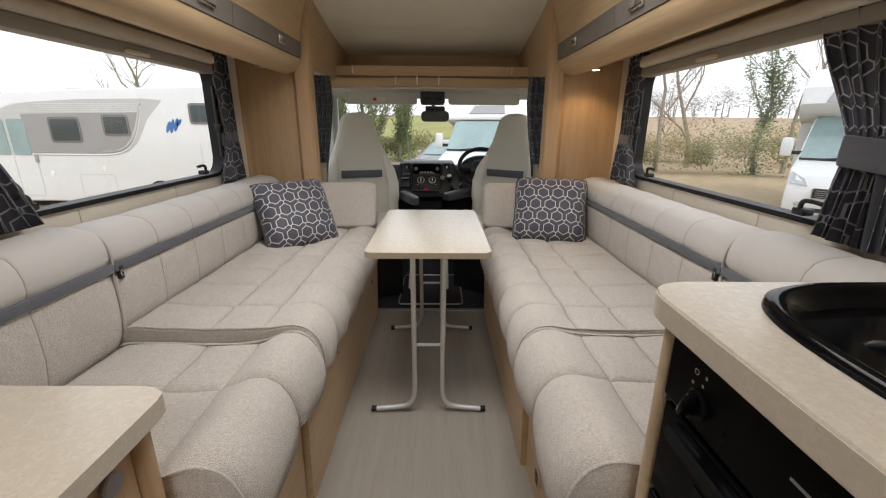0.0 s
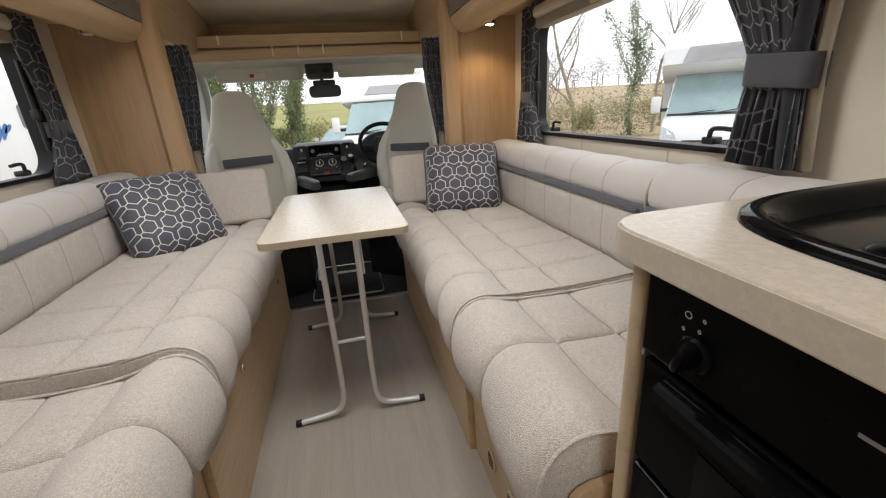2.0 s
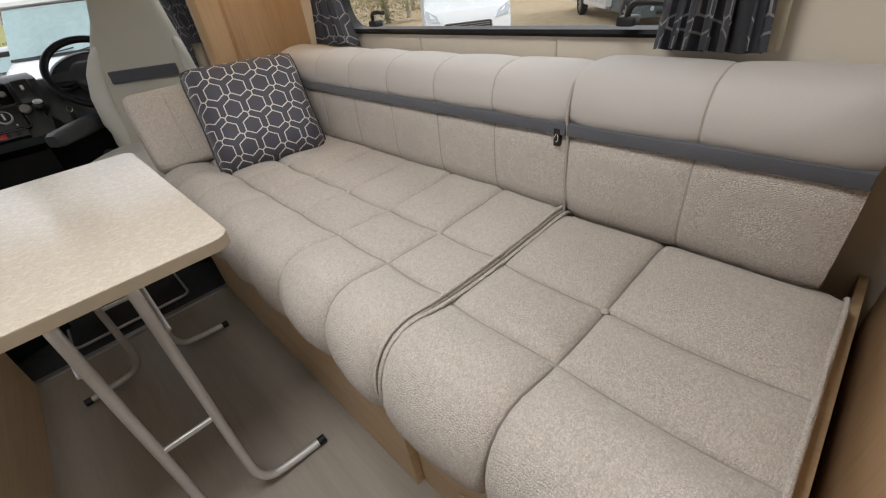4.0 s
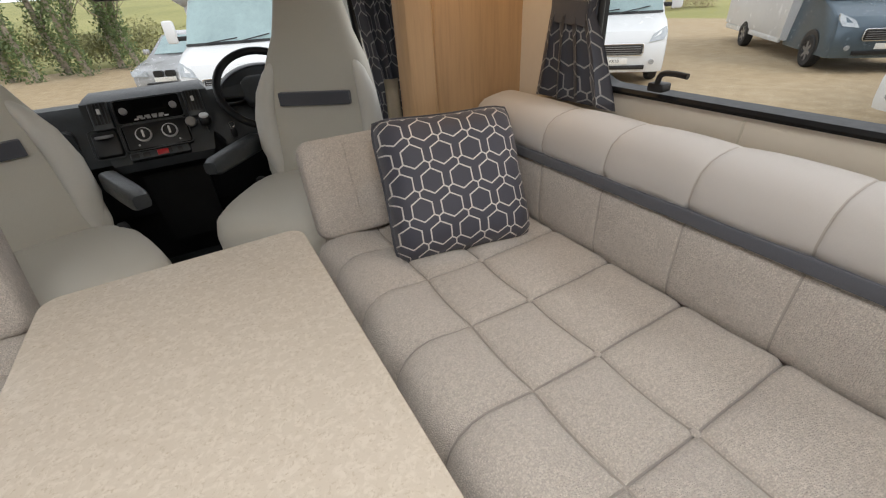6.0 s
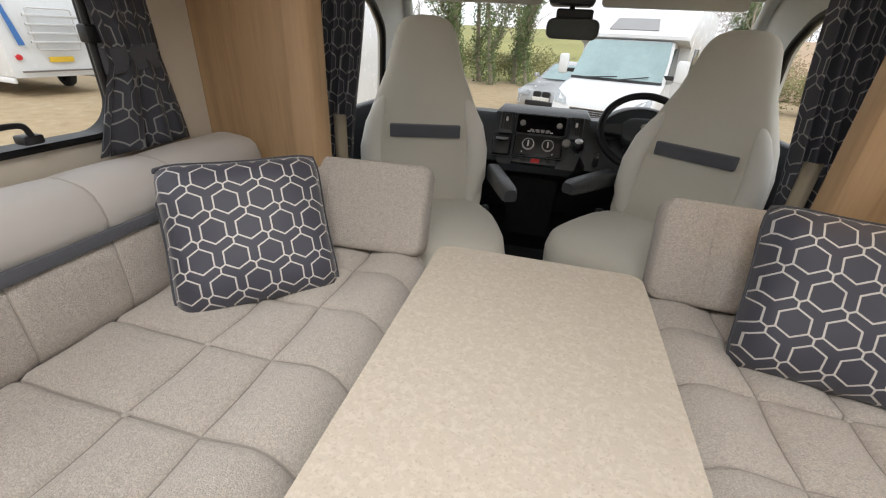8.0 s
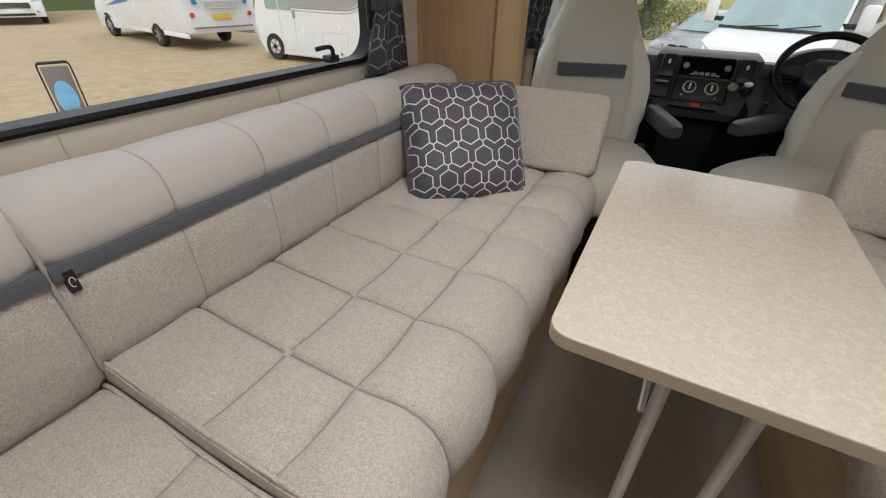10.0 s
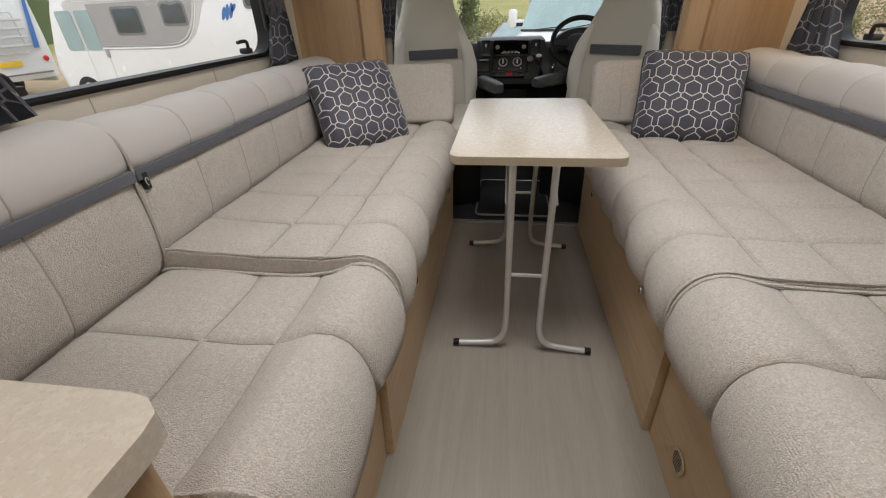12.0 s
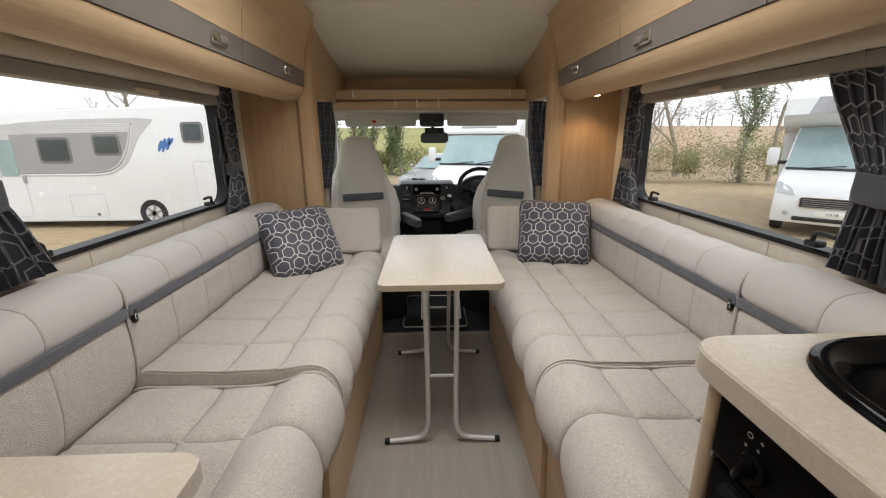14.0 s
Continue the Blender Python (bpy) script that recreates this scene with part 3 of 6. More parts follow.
for s, nm in ((-1, "panel_west"), (1, "panel_east")):
    # cross panel between lounge and cab, with a rounded inner post
    prof = [(s * HW, FRONT), (s * HW, FRONT + 0.03), (s * 0.692, FRONT + 0.03), (s * 0.672, FRONT + 0.015), (s * 0.672, FRONT - 0.03), (s * 0.682, FRONT - 0.045), (s * 0.702, FRONT - 0.05), (s * 0.76, FRONT - 0.045), (s * 0.79, FRONT)]
    bm = loft([[(x + (s * -0.015 if abs(x) < 0.8 and z > 1.7 else 0), y, z) for x, y in prof] for z in (0.0, 0.9, 1.5, 1.93)])
    solo(nm, bm, M["oak"], "tall light oak cross panel beside the cab", "wall panel", "structure", smooth=40)

# overhead lockers, one long run a side
def locker(s):
    root = thing("overhead_locker", "light oak overhead locker with grey band and chrome catches", "locker", (s * 0.9, 1.2, 1.48), "overhead lockers")
    body = [(s * HW, 1.535), (s * 0.94, 1.53), (s * 0.90, 1.515), (s * 0.875, 1.477), (s * 0.845, 1.458), (s * 0.805, 1.452), (s * 0.765, 1.462), (s * 0.738, 1.488), (s * 0.724, 1.515), (s * 0.722, 1.53), (s * 0.74, 1.53), (s * 0.74, 1.90), (s * HW, 1.90)]
    part("body", prism_y(body, -0.6, FRONT - 0.05), M["oak_y"], root, smooth=50)
    edges = [-0.6, 0.35, 1.30, 2.02, FRONT - 0.055]
    for a, b in zip(edges, edges[1:]):
        door = part("door", prism_y([(s * 0.739, 1.615), (s * 0.712, 1.615), (s * 0.700, 1.70), (s * 0.672, 1.80), (s * 0.63, 1.895), (s * 0.66, 1.895), (s * 0.739, 1.80)], a + 0.002, b - 0.002), M["oak_y"], root, smooth=50)
        part("band", prism_y([(s * 0.739, 1.532), (s * 0.716, 1.532), (s * 0.709, 1.612), (s * 0.739, 1.612)], a + 0.002, b - 0.002), M["greyband"], door, "dark grey band along the door foot")
    for y in (0.85, 1.83, 2.51):
        catch = part("catch", box(s * 0.715, s * 0.700, y - 0.05, y + 0.05, 1.553, 1.592, 0.006), M["chrome"], root, "chrome catch", smooth=40)
        part("button", box(s * 0.702, s * 0.694, y - 0.008, y + 0.042, 1.560, 1.585, 0.004), M["greyband"], catch, smooth=40)
    return root


for s in (-1, 1):
    locker(s)

# shelf over the cab
shelf = thing("cab_shelf", "light oak shelf with raised lip above the windscreen", "shelf", (0, 3.6, 1.5))
part("lower_lip", box(-0.79, 0.79, 3.585, 3.62, 1.455, 1.515, 0.004), M["oak_x"], shelf)
part("upper_lip", box(-0.79, 0.79, 3.605, 3.64, 1.53, 1.60, 0.004), M["oak_x"], shelf)
part("board", box(-0.79, 0.79, 3.64, 3.95, 1.52, 1.535), M["oak_x"], shelf)
part("back_board", box(-0.79, 0.79, 3.93, 3.95, 1.535, 1.80), M["oak_x"], shelf)
for x in (-0.587, 0.587):
    part("bracket", box(x - 0.006, x + 0.006, 3.596, 3.604, 1.545, 1.60, 0.002), M["print_white"], shelf, "small pale bracket")
for x in (-0.27, -0.11, 0.05):
    part("bracket", box(x - 0.005, x + 0.005, 3.576, 3.584, 1.47, 1.53, 0.002), M["print_white"], shelf, "small pale bracket")


# side windows, with blind cassettes, latches and stays
def window(s, n):
    w = WIN
    x = s * (HW - 0.012)
    root = thing(f"window_{n}", "acrylic side window in a rounded black frame", "window", (s * HW, 1.92, 0.93), kind="structure")
    out, inn = round_rect(w["y0"] - 0.01, w["y1"] + 0.01, w["z0"] - 0.006, w["z1"] + 0.02, 0.10, 8), round_rect(w["y0"] + 0.012, w["y1"] - 0.010, w["z0"] + 0.010, w["z1"] - 0.01, 0.085, 8)
    bm = bmesh.new()
    rows = [[bm.verts.new((xx, y, z)) for y, z in lp] for xx, lp in ((s * (HW + 0.045), out), (x, out), (x - s * 0.006, [((a + c) / 2, (b + d) / 2) for (a, b), (c, d) in zip(out, inn)]), (x, inn), (s * (HW + 0.045), inn))]
    for a, b in zip(rows, rows[1:]):
        for i in range(len(a)):
            j = (i + 1) % len(a)
            bm.faces.new((a[i], a[j], b[j], b[i]))
    part("window_frame", bm, M["rubber"], root, "black rubber frame", smooth=50)
    bm = bmesh.new()
    bm.faces.new([bm.verts.new((s * (HW + 0.03), y, z)) for y, z in (inn if s < 0 else inn[::-1])])
    pane = part("pane", bm, M["pane"], root)
    pane.visible_shadow = False
    for y in (1.43, 2.32):
        latch = part("latch", box(x, x - s * 0.035, y - 0.02, y + 0.02, 0.945, 0.965, 0.005), M["black"], root, "black latch", smooth=40)
        part("lever", tube(smooth_path([(x - s * 0.028, y, 0.962), (x - s * 0.034, y - 0.012, 0.985), (x - s * 0.036, y - 0.04, 0.990), (x - s * 0.036, y - 0.075, 0.988)]), 0.0065, 8), M["black"], latch, smooth=60)
    part("stay", tube([(x - s * 0.012, 2.525, 1.02), (x - s * 0.012, 2.525, 1.36)], 0.009, 8), M["black"], root, "black window stay", smooth=60)
    part("stay_clamp", box(x, x - s * 0.03, 2.505, 2.545, 1.14, 1.18, 0.006), M["black"], root, smooth=40)
    return root


window(-1, 1), window(1, 2)
for s in (-1, 1):
    root = thing("window_blind", "taupe roller blind cassette rolled up above the window", "blind", (s * 1.08, 1.9, 1.40))
    prof = [(s * (HW - 0.001), 1.455), (s * 1.045, 1.455), (s * 1.034, 1.465), (s * 1.032, 1.485), (s * 1.042, 1.505), (s * (HW - 0.001), 1.51)]
    part("cassette", prism_y(prof, 1.2, 2.475), M["blind"], root, smooth=50)
    part("rail", box(s * (HW - 0.004), s * 1.045, 1.23, 2.475, 1.412, 1.453, 0.006), M["rail"], root, smooth=40)
    part("pull", box(s * 1.045, s * 1.03, 1.88, 2.0, 1.416, 1.43, 0.004), M["lining"], root, smooth=40)


# ---------------- curtains ----------------
def curtain(s, top, tie, foot, ztop, ztie, zbot, label, out=1.085, lining=False, folds=16, seed=0):
    """A gathered curtain: its (y, y) spread at the head, at the tieback and at the foot."""
    root = thing("curtain", label, "curtain", (s * out, sum(tie) / 2, zbot), "lounge curtains")
    rows = []
    nz, nu = 34, 84

    def ease(t):
        return t * t * (3 - 2 * t)

    for i in range(nz + 1):
        z = ztop + (zbot - ztop) * i / nz
        if z > ztie:
            k_ = ease((z - ztie) / (ztop - ztie)) ** 0.8
            a, b = (tie[n] + (top[n] - tie[n]) * k_ for n in (0, 1))
        else:
            k_ = min(1, (ztie - z) / (ztie - zbot)) ** 0.8
            a, b = (tie[n] + (foot[n] - tie[n]) * k_ for n in (0, 1))
        row = []
        for j in range(nu + 1):
            u = j / nu
            ph = u * folds * 2.6 + 1.1 * math.sin(u * 5 + s + seed) + 0.9 * noise.noise(Vector((u * 3, z * 2.5, s + seed)))
            amp = (0.017 + 0.010 * noise.noise(Vector((u * 4, z * 2, 5 + s + seed)))) * (0.3 + 0.7 * k_) * (1.35 if z < ztie else 1.0)
            y = a + (b - a) * u + 0.007 * math.sin(ph * 2 + 1)
            row.append((s * (out - 0.02 - amp * (1 + math.sin(ph)) - 0.012 * (1 - k_)), y, z + (0.006 * math.sin(ph) if i == nz else 0)))
        rows.append(row)
    part("cloth", cloth(rows), M["hexcurtain"], root, smooth=70)
    w0, w1 = tie[0] - (0.020 if lining else 0.002), tie[1] + (0.002 if lining else -0.004)
    ring = round_rect(w0, w1, out - (0.068 if lining else 0.044), out + 0.002, 0.022, 5)
    part("tieback", loft([[(s * (x + dx * (-1 if x < out - 0.04 else 1)), y, ztie + dz + 0.08 * (y - w0)) for y, x in ring] for dz, dx in (((-0.036, -0.004), (-0.033, 0), (-0.01, 0.002), (0.012, 0.001), (0.033, 0), (0.036, -0.004)) if lining else ((-0.029, -0.003), (-0.027, 0), (0.0, 0.001), (0.027, 0), (0.029, -0.003)))]), M["tie"], root, "plain slate tieback", smooth=50)
    if lining:
        def strip(y_in, y_out, dx, amp):
            rr = []
            for i in range(21):
                z = ztop + (zbot - ztop) * i / 20
                k_ = min(1, abs(z - ztie) / 0.22)
                sh = 0.03 * (1 - k_)
                rr.append([(s * (out - dx - amp * math.sin(u * 7 + z * 5)), tie[0] + y_in + (y_out - y_in) * u + sh * 0.4, z) for u in (j / 10 for j in range(11))])
            return cloth(rr)

        part("border", strip(0.035, -0.012, 0.055, 0.006), M["tie"], root, "plain slate leading border", smooth=70)
        part("lining", strip(-0.008, -0.042, 0.035, 0.005), M["lining"], root, "cream lining edge", smooth=70)
    return root


for s in (-1, 1):
    curtain(s, (2.47, 2.68), (2.53, 2.69), (2.425, 2.735), 1.525, 1.10, 0.885, "slate hexagon-patterned curtain tied back beside the oak panel", 1.10, folds=9, seed=3)
    curtain(s, (1.17, 1.31 if s < 0 else 1.50), (1.19, 1.345 if s < 0 else 1.33), (1.165, 1.435 if s < 0 else 1.355), 1.50, 1.115, 0.905, "slate hexagon-patterned curtain gathered in a tieback near the kitchen", 1.10, lining=True)

# cab curtains hanging behind the cross panels
for s in (-1, 1):
    root = thing("cab_curtain", "slate hexagon-patterned cab curtain drawn aside", "curtain", (s * 0.72, 2.95, 0.55), "cab curtains")
    rows = []
    for i in range(25):
        z = 1.47 - 0.92 * i / 24
        rows.append([(s * (0.61 + 0.11 * max(0, 1.32 - z) + 0.15 * u + 0.004 * math.sin(z * 9)), 3.03 + 0.024 * math.sin(u * 30 + s + 0.6 * math.sin(z * 6)), z) for u in (j / 60 for j in range(61))])
    part("cloth", cloth(rows), M["hexcurtain"], root, smooth=70)
    rows = [[(s * (0.655 + 0.05 * u), 2.955 + 0.006 * math.sin(u * 8), 0.95 - 0.4 * i / 8) for u in (j / 8 for j in range(9))] for i in range(9)]
    part("lining", cloth(rows), M["lining"], root, "cream lining edge", smooth=70)


ZTOP = 0.88        # top of the back cushions


# ---------------- sofas ----------------
YJ = 1.46          # joint of the long and the short cushion
Y_END = 0.915


def sofa(s):
    side = "long sofa with oatmeal quilted seat and pale wooden base"
    root = thing("sofa", side, "sofa", (s * 0.7, 1.9, 0), "facing sofas")
    joint = 1.345 if s < 0 else 1.50
    ys = (0.93, joint, 2.80)
    for a, b, foot in zip(ys, ys[1:], (0.364, 0.344) if s < 0 else (0.376, 0.356)):
        base = [(s * foot, 0.0), (s * (foot - 0.008), 0.388), (s * 0.385, 0.388), (s * 0.395, 0.0)]
        pan = part("base_panel", prism_y(base, a + 0.0035, b - 0.0035), M["oak_y"], root)
        spots = [(1.33, 0.122), (1.183, 0.125)] if b < 1.6 and s > 0 else []
        for y, z in spots:
            xs = foot - 0.022 * z - 0.001
            vent = part("vent", cyl((s * xs, y, z), (-s, 0, 0), 0.032, 0.005, 24, 0.002), M["edging"], pan, "round pale air vent", smooth=40)
            for dz in (-0.02, -0.012, -0.004, 0.004, 0.012, 0.02):
                w_ = 0.022 * math.sqrt(max(0.05, 1 - (dz / 0.027) ** 2))
                part("slot", box(s * (xs - 0.0058), s * (xs - 0.005), y - w_, y + w_, z + dz - 0.0018, z + dz + 0.0018), M["black"], pan)
    rim = [(s * 0.372, 0.0), (s * 0.352, 0.36), (s * 0.350, 0.445), (s * 0.356, 0.468), (s * 0.372, 0.486), (s * 0.395, 0.494), (s * 0.43, 0.497), (s * HW, 0.497), (s * HW, 0.0)]
    part("end_panel", loft([[(x, y, z) for x, z in rim] for y in (0.893, 0.908)]), M["oak_y"], root, "pale oak end board with rounded corner", smooth=40)
    part("plinth", box(s * 0.40, s * (HW - 0.002), 0.935, 2.79, 0.0, 0.39), M["oak_y"], root)
    for y, z in ((1.153, 0.292), (1.725, 0.333), (2.55, 0.30)) if s < 0 else ((1.73, 0.335), (2.52, 0.31)):
        xs = (0.357 if y < joint else 0.337) if s < 0 else (0.369 if y < joint else 0.349)
        lock = part("push_lock", cyl((s * (xs + 0.002), y, z), (-s, 0, 0), 0.014, 0.010, 18, 0.002), M["chrome"], root, "chrome push lock", smooth=40)
        part("slot", box(s * (xs - 0.008), s * (xs - 0.0085), y - 0.001, y + 0.001, z - 0.007, z + 0.007), M["black"], lock)

    # seat cushions
    def seat(a, b, seams, drop, rng, bulge=0.0):
        top = 0.552 - drop
        prof = [(s * 0.93, 0.39), (s * 0.935, top - 0.01), (s * 0.80, top), (s * 0.68, top - 0.002), (s * 0.56, top), (s * 0.47, top + 0.004 + bulge * 0.4), (s * 0.40, top + 0.012 + bulge), (s * 0.355, top - 0.004 + bulge), (s * 0.328, top - 0.045 + bulge * 0.5), (s * 0.323, top - 0.10), (s * 0.335, 0.405), (s * 0.37, 0.385), (s * 0.45, 0.392), (s * 0.7, 0.392)]
        bm = quilt(prof, a, b, [(s * 0.925, top), (s * 0.665, top), (s * 0.50, top)], seams, 0.034, 0.020, 0.010, 0.004, rng=rng, sway=0.007)
        cu = part("seat_cushion", bm, M["tweed"], root, smooth=60, second=M["seam_shade"])
        line = smooth_path([Vector((x, 0, z)) for x, z in prof] + [Vector((prof[0][0], 0, prof[0][1]))], 8)[6:82]
        tan = [(line[i + 1] - line[i - 1]).normalized() for i in range(1, len(line) - 1)]
        for ye, k_ in ((a, 1), (b, -1)):
            path = [(q.x + s * t.z * 0.0145, ye + k_ * 0.006, q.z - s * t.x * 0.0145) for q, t in zip(line[1:-1], tan)]
            part("end_seam", tube(path, 0.004, 6), M["tweed"], cu, "piped end seam", smooth=60)
        for y in seams:
            part("tuft", cyl((s * 0.665, y, top + 0.001), (0, 0, 1), 0.008, 0.006, 12, 0.0028), M["tweed"], cu, "small sewn tuft", smooth=60)
        return cu

    part("seat_infill", box(s * 0.84, s * 1.05, YJ - 0.06, YJ + 0.06, 0.391, 0.522 if s > 0 else 0.49, 0.01), M["tweed"], root)
    seat(YJ + 0.0005, 2.80, [1.65, 1.85, 2.05, 2.25, 2.45, 2.65], 0.0, s * 3.0)
    seat(Y_END, YJ - 0.0005, [1.22], 0.046 if s < 0 else 0.012, s * 5.0 + 1, 0.03 if s < 0 else 0.01)

    # back cushions: tweed face, band, smooth roll
    def back(a, b, seams, rng, z0=0.545, lift=0.0):
        zt = ZTOP + lift
        low = quilt([(s * 1.08, z0), (s * 1.08, 0.67), (s * 1.08, 0.755), (s * 1.0, 0.757), (s * 0.925, 0.757), (s * 0.915, 0.72), (s * 0.913, 0.66), (s * 0.917, 0.59), (s * 0.95, z0)], a, b, [], seams, 0.008, 0.014, 0.009, 0.002, rng=rng)
        bk = part("back_cushion", low, M["tweed"], root, smooth=60, second=M["seam_shade"])
        up = quilt([(s * 1.085, 0.775), (s * 1.09, 0.82), (s * 1.08, zt - 0.022), (s * 1.03, zt), (s * 0.97, zt - 0.004), (s * 0.932, zt - 0.018), (s * 0.915, zt - 0.048), (s * 0.910, 0.81), (s * 0.92, 0.775), (s * 1.0, 0.772)], a, b, [], seams, 0.008, 0.014, 0.010, 0.002, rng=rng + 2)
        part("roll", up, M["velour"], bk, "smooth pale roll along the top", smooth=60, second=M["seam_shade"])
        bd = part("band", box(s * 0.9035, s * 1.06, a + 0.001, b - 0.001, 0.753, 0.781, 0.004), M["band"], bk, "slate grey band", smooth=40)
        return bk

    bk = back(YJ + 0.0005, 2.84, [1.67, 1.88, 2.09, 2.30, 2.51], s * 7.0)
    back(0.96, YJ - 0.0005, [1.2], s * 8.0, 0.505 if s < 0 else 0.54, 0.012)
    groove = [(0.918, 0.56), (0.913, 0.66), (0.914, 0.745), (0.908, 0.79), (0.913, 0.83), (0.932, 0.862), (0.97, 0.876), (1.03, 0.88), (1.07, 0.865)]
    part("joint_seam", tube(smooth_path([(s * x, YJ, z) for x, z in groove], 4), 0.0038, 6), M["seam_shade"], bk, "sewn joint between the back cushions, crease shade in its colour", smooth=60)
    tag = part("tag", box(s * 0.9025, s * 0.915, YJ + 0.014, YJ + 0.029, 0.728, 0.768, 0.001), M["black"], bk, "small black woven tag")
    part("print_mark", tube([(s * 0.9024, YJ + 0.0215 + 0.004 * math.cos(t), 0.747 + 0.009 * math.sin(t)) for t in (0.3 * i for i in range(18))], 0.0007, 5), M["print_white"], bk)
    return root


for s in (-1, 1):
    sofa(s)

# bolsters standing at the cab end of the sofas
for s in (-1, 1):
    root = thing("end_bolster", "upright oatmeal bolster cushion standing on the sofa end", "cushion", (s * 0.45, 2.7, 0.56), "sofa bolsters")
    prof = round_rect(-0.19, 0.19, 0.0, 0.285, 0.035, 5)
    bm = loft([[(x * k_, y, 0.142 + (z - 0.142) * k_) for x, z in prof] for y, k_ in ((-0.058, 0.90), (-0.052, 0.96), (-0.035, 0.99), (0.0, 1), (0.035, 0.99), (0.052, 0.96), (0.058, 0.90))])
    m = pose(s * 0.515, 2.775, 0.565, -25, 0, s * -4)
    bmesh.ops.transform(bm, matrix=m, verts=bm.verts)
    cover = part("cover", bm, M["tweed"], root, smooth=50)
    for px in (-0.06, 0.13):
        bm = tube([(s * px, -0.0582, 0.025), (s * px, -0.0586, 0.15), (s * px, -0.0582, 0.262)], 0.0022, 6)
        bmesh.ops.transform(bm, matrix=m, verts=bm.verts)
        part("seam", bm, M["tweed"], cover, smooth=60)


def scatter(tl, tr, br, bl):
    """A square cushion leaning so that its corners lie at four places."""
    tl, tr, br, bl = (Vector(v) for v in (tl, tr, br, bl))
    ax = ((tr - tl) + (br - bl)).normalized()
    up = ((tl - bl) + (tr - br)).normalized()
    back = up.cross(ax).normalized()
    up = ax.cross(back)
    mid = (tl + tr + br + bl) / 4
    root = new("scatter_cushion")
    root.matrix_basis = Matrix.Translation(mid) @ Matrix((ax, back, up)).transposed().to_4x4()
    tagged(root, "square slate scatter cushion with white hexagon lattice", "cushion", "scatter cushions")
    bm = pillow(0.415, 0.405, 0.185)
    bmesh.ops.transform(bm, matrix=root.matrix_basis, verts=bm.verts)
    cover = part("cover", bm, M["hexcloth"], root, smooth=80)
    n, sag = 15, 0.06
    edge = [(2 * i / n - 1, -1) for i in range(n)] + [(1, 2 * i / n - 1) for i in range(n)] + [(1 - 2 * i / n, 1) for i in range(n)] + [(-1, 1 - 2 * i / n) for i in range(n)]
    edge = [(a * (1 - 0.07 * b ** 6), b * (1 - 0.07 * a ** 6)) for a, b in edge]
    pts = [root.matrix_basis @ Vector((0.2075 * a * (1 - sag * (1 - b * b) * abs(a)), 0, 0.2025 * b * (1 - sag * (1 - a * a) * abs(b)))) for a, b in edge]
    part("piping", tube(pts, 0.0045, 8, closed=True), M["tie"], root, "slate piped edge", smooth=60)
    return root


scatter((-0.918, 2.457, 0.868), (-0.651, 2.714, 0.855), (-0.519, 2.574, 0.56), (-0.806, 2.321, 0.548))
scatter((0.524, 2.735, 0.88), (0.899, 2.674, 0.877), (0.855, 2.48, 0.552), (0.482, 2.566, 0.56))


# ---------------- folding table ----------------
def folding_table():
    root = thing("folding_table", "narrow free-standing folding table with pale stone-look top", "table", (0, 2.19, 0))
    top = part("tabletop", prism_z(round_rect(-0.243, 0.243, 1.775, 2.6, 0.035, 6), 0.698, 0.7215), M["tabletop"], root, smooth=40)
    part("edge_band", prism_z(round_rect(-0.2438, 0.2438, 1.7742, 2.6008, 0.0355, 6), 0.6975, 0.7200), M["table_edge"], top, "beige edge band", smooth=40)
    for y0, d in ((1.845, -1), (2.495, 1)):
        y = y0 + d * 0.045
        for s in (-1, 1):
            pts = [(s * px, y0 + d * 0.045 * (0.695 - pz) / 0.68, pz) for px, pz in ((0.062, 0.695), (0.060, 0.4), (0.058, 0.16), (0.062, 0.075), (0.085, 0.035), (0.13, 0.022), (0.225, 0.013))]
            leg = part("leg", tube(smooth_path(pts), 0.011, 12), M["silver"], root, smooth=60)
            part("foot_cap", tube([(s * 0.222, y, 0.013), (s * 0.243, y, 0.0125)], 0.0125, 12), M["rubber"], leg, "black rubber end cap", smooth=60)
        part("crossbar", box(-0.058, 0.058, y0 + d * 0.026 - 0.004, y0 + d * 0.026 + 0.004, 0.303, 0.315, 0.002), M["silver"], root)
        part("hinge_rail", box(-0.17, 0.17, y0 - 0.015, y0 + 0.015, 0.684, 0.697, 0.003), M["silver"], root)
    for s in (-1, 1):
        part("stay", tube([(s * 0.075, 1.85, 0.55), (s * 0.075, 2.15, 0.69)], 0.006, 8), M["silver"], root, smooth=60)
        part("stay", tube([(s * 0.075, 2.48, 0.55), (s * 0.075, 2.2, 0.69)], 0.006, 8), M["silver"], root, smooth=60)
    for ch in root.children_recursive:
        if ch.parent == root:
            ch.location.x += 0.016
    return root


folding_table()


